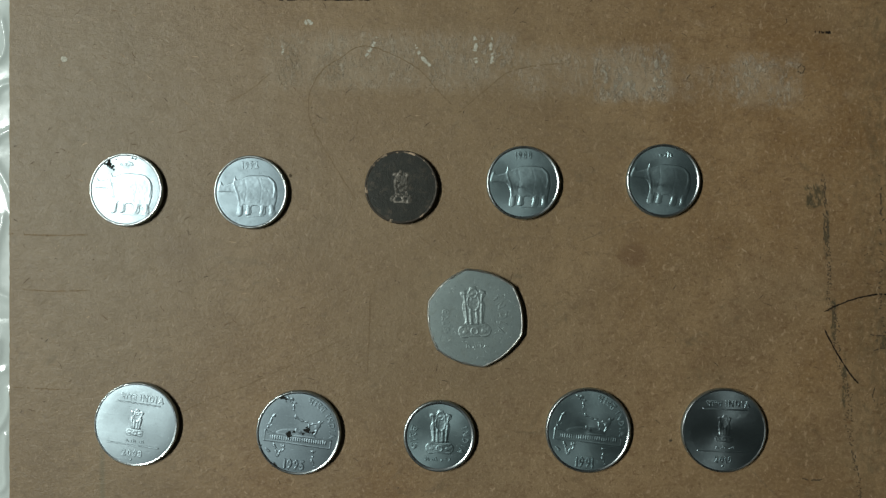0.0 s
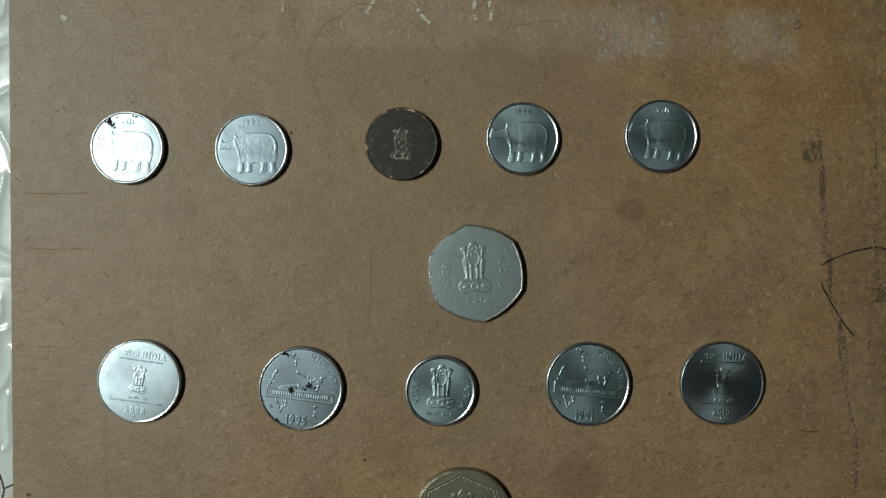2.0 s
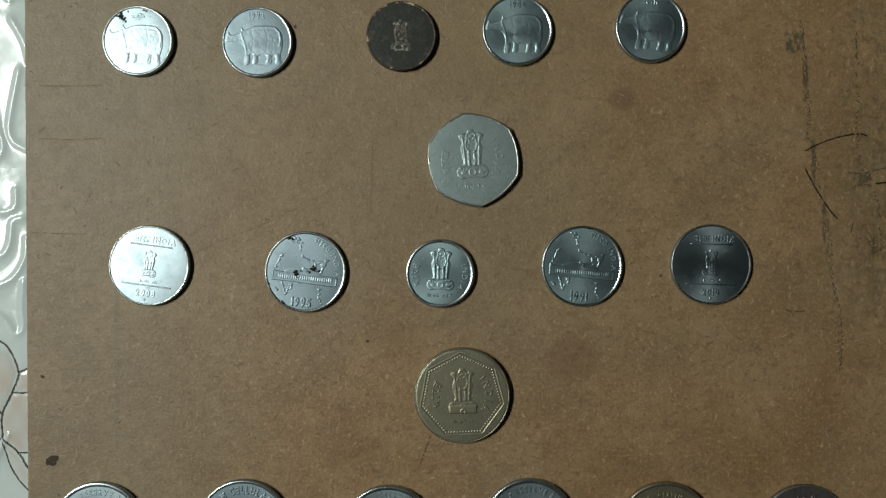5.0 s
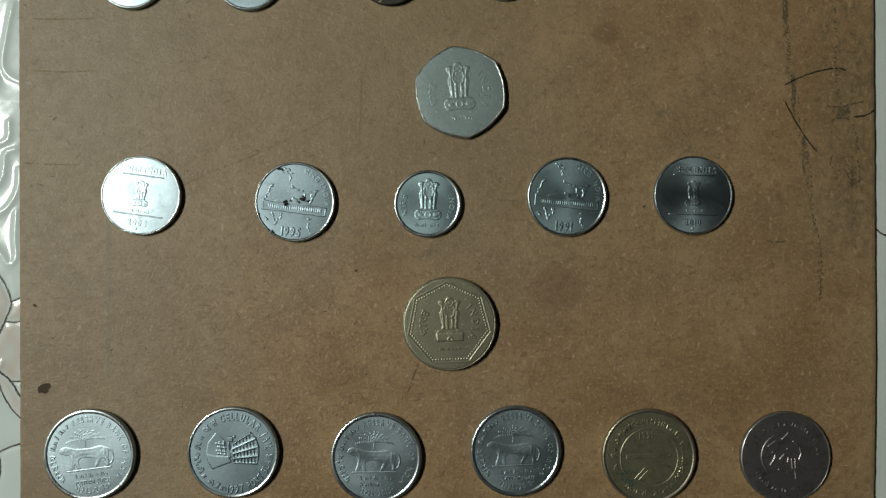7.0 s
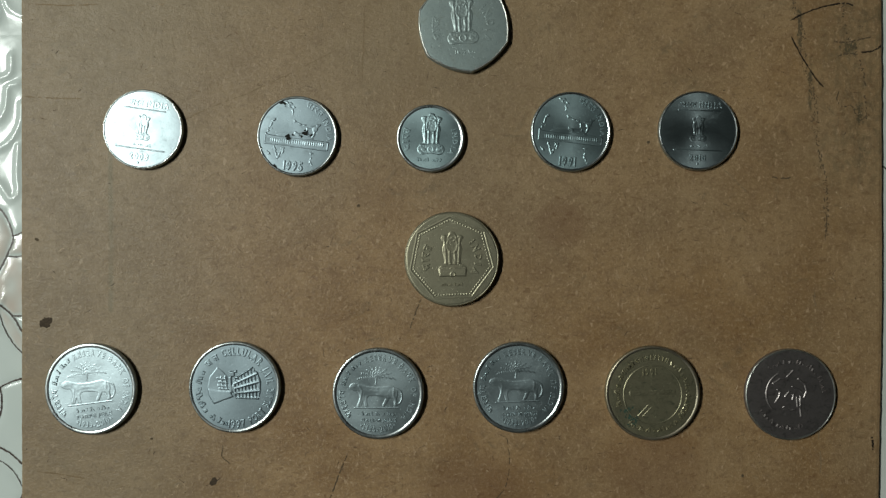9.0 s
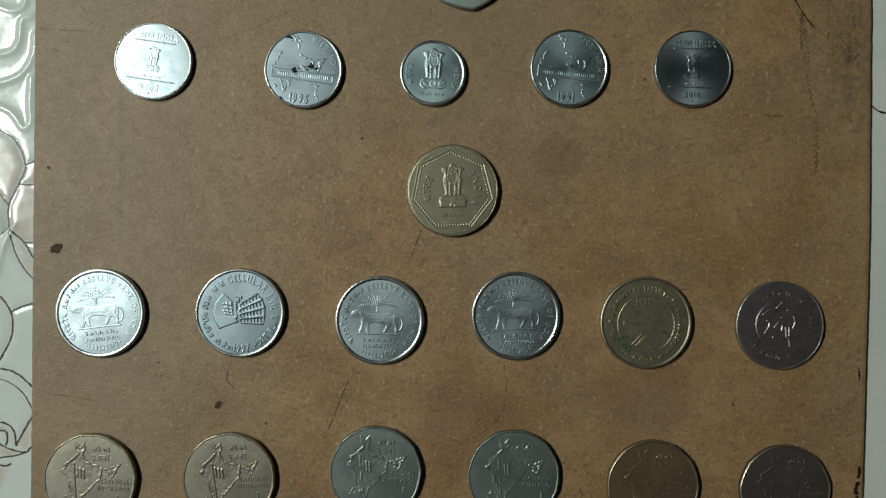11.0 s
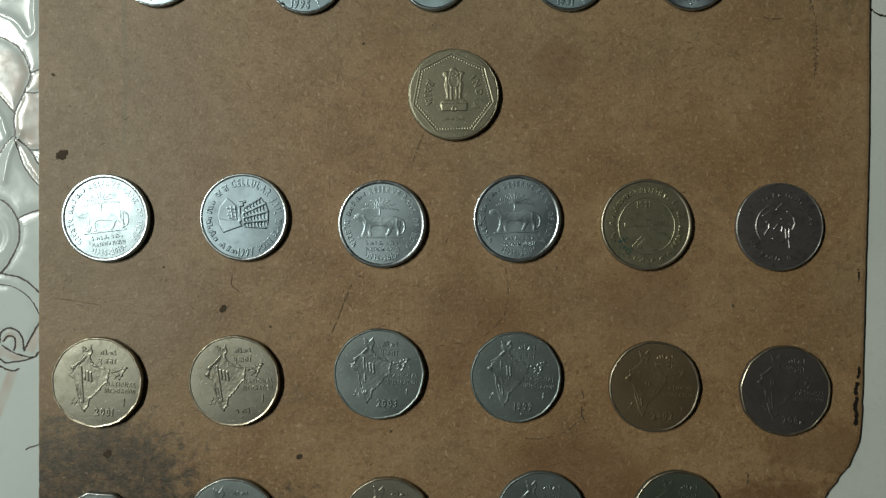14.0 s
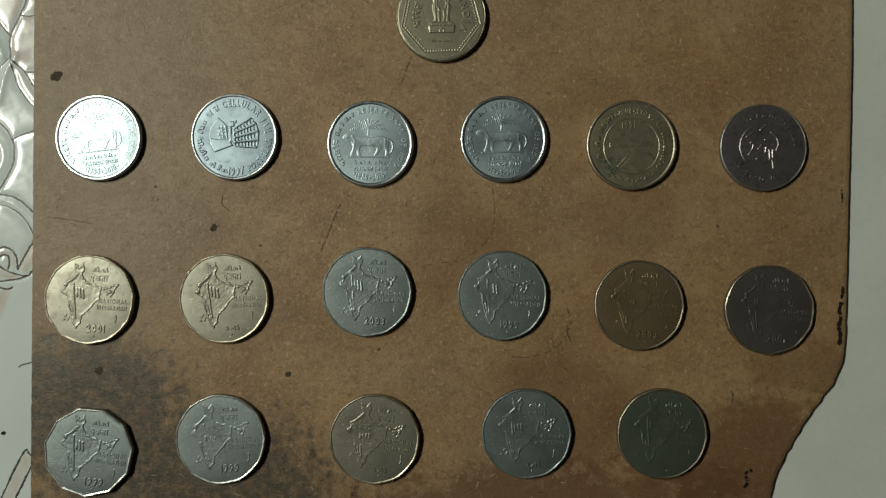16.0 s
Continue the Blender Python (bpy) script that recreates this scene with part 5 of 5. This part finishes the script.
def tile_height(X, Y):
    """The moulded face: leaf shapes puffed up between the drawn lines, ridges and rings."""
    groove = np.minimum.reduce([line(X, Y, p, 0.0) for p in LINES[:16] + FAINT])
    ridge = np.minimum.reduce([line(X, Y, glide(p, 4).tolist(), 0.0) for p in RIDGES])
    puff = np.clip((groove - 0.6) / 2.4, 0, 1)
    moulded = np.clip((Y + 165) / 15, 0, 1)
    H = 0.16 * np.sqrt(puff * (2 - puff)) * moulded * np.clip((-58 - Y) / 8, 0, 1)
    H = H + 0.30 * np.exp(-((ridge / 0.85) ** 2)) + 0.08 * np.exp(-((ridge / 2.6) ** 2))
    rings = np.hypot(X + 131, Y + 122)
    return H + 0.06 * np.cos(rings * 1.9) * (rings < 7.5) * moulded


def embossed_tile(y0, y1, patterned):
    """One glazed tile whose face is moulded into soft leaf and pebble shapes."""
    x0, x1, cell = -138.0, -110.0, 0.4
    xs, ys = np.arange(x0, x1 + cell, cell), np.linspace(y0, y1, int((y1 - y0) / cell))
    X, Y = np.meshgrid(xs, ys)
    H = tile_height(X, Y)
    border = np.minimum(np.clip((Y - y0 - 0.1) / 1.6, 0, 1), np.clip((y1 - 0.1 - Y) / 1.6, 0, 1))
    H = H * border - 0.06 * (1 - border) ** 2
    pink = np.zeros(X.shape)
    for p in PINK:
        pink = np.maximum(pink, np.clip(0.5 - poly(X, Y, p) / 0.9, 0, 1))
    ids = np.arange(X.size).reshape(X.shape)
    f = np.stack([ids[:-1, :-1], ids[:-1, 1:], ids[1:, 1:], ids[1:, :-1]], -1).reshape(-1, 4)
    me = mesh_of("tile", np.stack([X.ravel(), Y.ravel(), (TOP - 0.45 + H).ravel()], 1), f.tolist(), GLAZE, True)
    fade = np.random.default_rng(2).random(8)
    mottled = 0.62 + 0.25 * np.sin(X * 0.9 + fade[0] * 6) * np.cos(Y * 0.55 + fade[1] * 6)
    me.attributes.new("glaze", "FLOAT", "POINT").data.foreach_set("value", (pink * mottled).ravel().astype(np.float32))
    ob = part("tile", me, floor, "white embossed glazed tile with pinkish leaves" if patterned else "white embossed glazed tile")
    part("tile_body", box_mesh("tile_body", -398.8, 0.0, y0 + 0.8, y1 - 0.8, TOP - 7.0, TOP - 1.2, GLAZE_PLAIN, 0.4), floor)
    return ob


JOINT = -18.9
embossed_tile(JOINT - 300, JOINT, True)
embossed_tile(JOINT, JOINT + 300, False)
line_pen = np.random.default_rng(31)
for group_of, w in ((LINES, 0.46), (FAINT, 0.30)):
    for p in group_of:
        me = ribbon("drawn_line", p, w, 0.0, GLAZE_LINE, line_pen, 0.0, 0.05, 14)
        q = np.array([tuple(v.co) for v in me.vertices]) / MM
        q[:, 2] = TOP - 0.45 + 0.12 + tile_height(q[:, 0], q[:, 1])
        me.vertices.foreach_set("co", (q * MM).ravel())
        part("drawn_line", me, floor, "brown line under the glaze")
ob = part("drawn_line", blob("drawn_line", 0.55, TOP - 0.2, INK, line_pen, 0.02, 20, 0.9), floor, "small dark mark on the tile")
ob.location = (-123.9 * MM, -203.0 * MM, 0)
part("drawn_line", ribbon("drawn_line", [(124.0, -56.2), (126.6, -57.9), (130, -58.6)], 0.55, TOP + 0.03, INK, line_pen, 0.0), floor, "thin black crack in the tile")
plain = box_mesh("tile", 1.2, 299.4, -149.2, 149.2, TOP - 7.0, TOP, GLAZE_PLAIN, 0.5)
for i in range(-5, 6):
    for j in range(-6, 6):
        if i == -1 and j in (-1, 0):
            continue
        ob = part("tile", plain, floor)
        ob.location = (i * 0.300, (JOINT + j * 300 + (210 if i >= 0 else 150)) * MM, 0)

# ---- the room round it ----
def slab(name, label, category, *box):
    material = CEILING if name == "ceiling" else WALL
    return tagged(new(name, box_mesh(name, *box, material)), label, category, kind="structure")


slab("wall_west", "plain painted wall", "wall", -1080, -960, -2200, 2200, TOP - 7, 2750)
slab("wall_east", "plain painted wall", "wall", 2300, 2420, -2200, 2200, TOP - 7, 2750)
slab("wall_north", "plain painted wall", "wall", -960, 2300, 2080, 2200, TOP - 7, 2750)
slab("wall_south", "plain painted wall", "wall", -960, 2300, -2200, -2080, TOP - 7, 2750)
slab("ceiling", "plain painted ceiling", "ceiling", -1080, 2420, -2200, 2200, 2750, 2870)
lamp = tagged(new("tube_light"), "white tube light on an arm from the wall", "lamp")
lamp.matrix_world = look(LAMP, (-0.05, LAMP.y, 0))
part("housing", box_mesh("housing", -250, 250, -40, 40, 12, 45, LAMP_WHITE, 4), lamp)
arm = part("arm", box_mesh("arm", -14, 14, -14, 14, 0, 190, LAMP_WHITE, 2), lamp)
arm.matrix_local = lamp.matrix_world.inverted() @ pose(LAMP.x - 0.200, LAMP.y, LAMP.z + 0.030, 0, 90, 0)
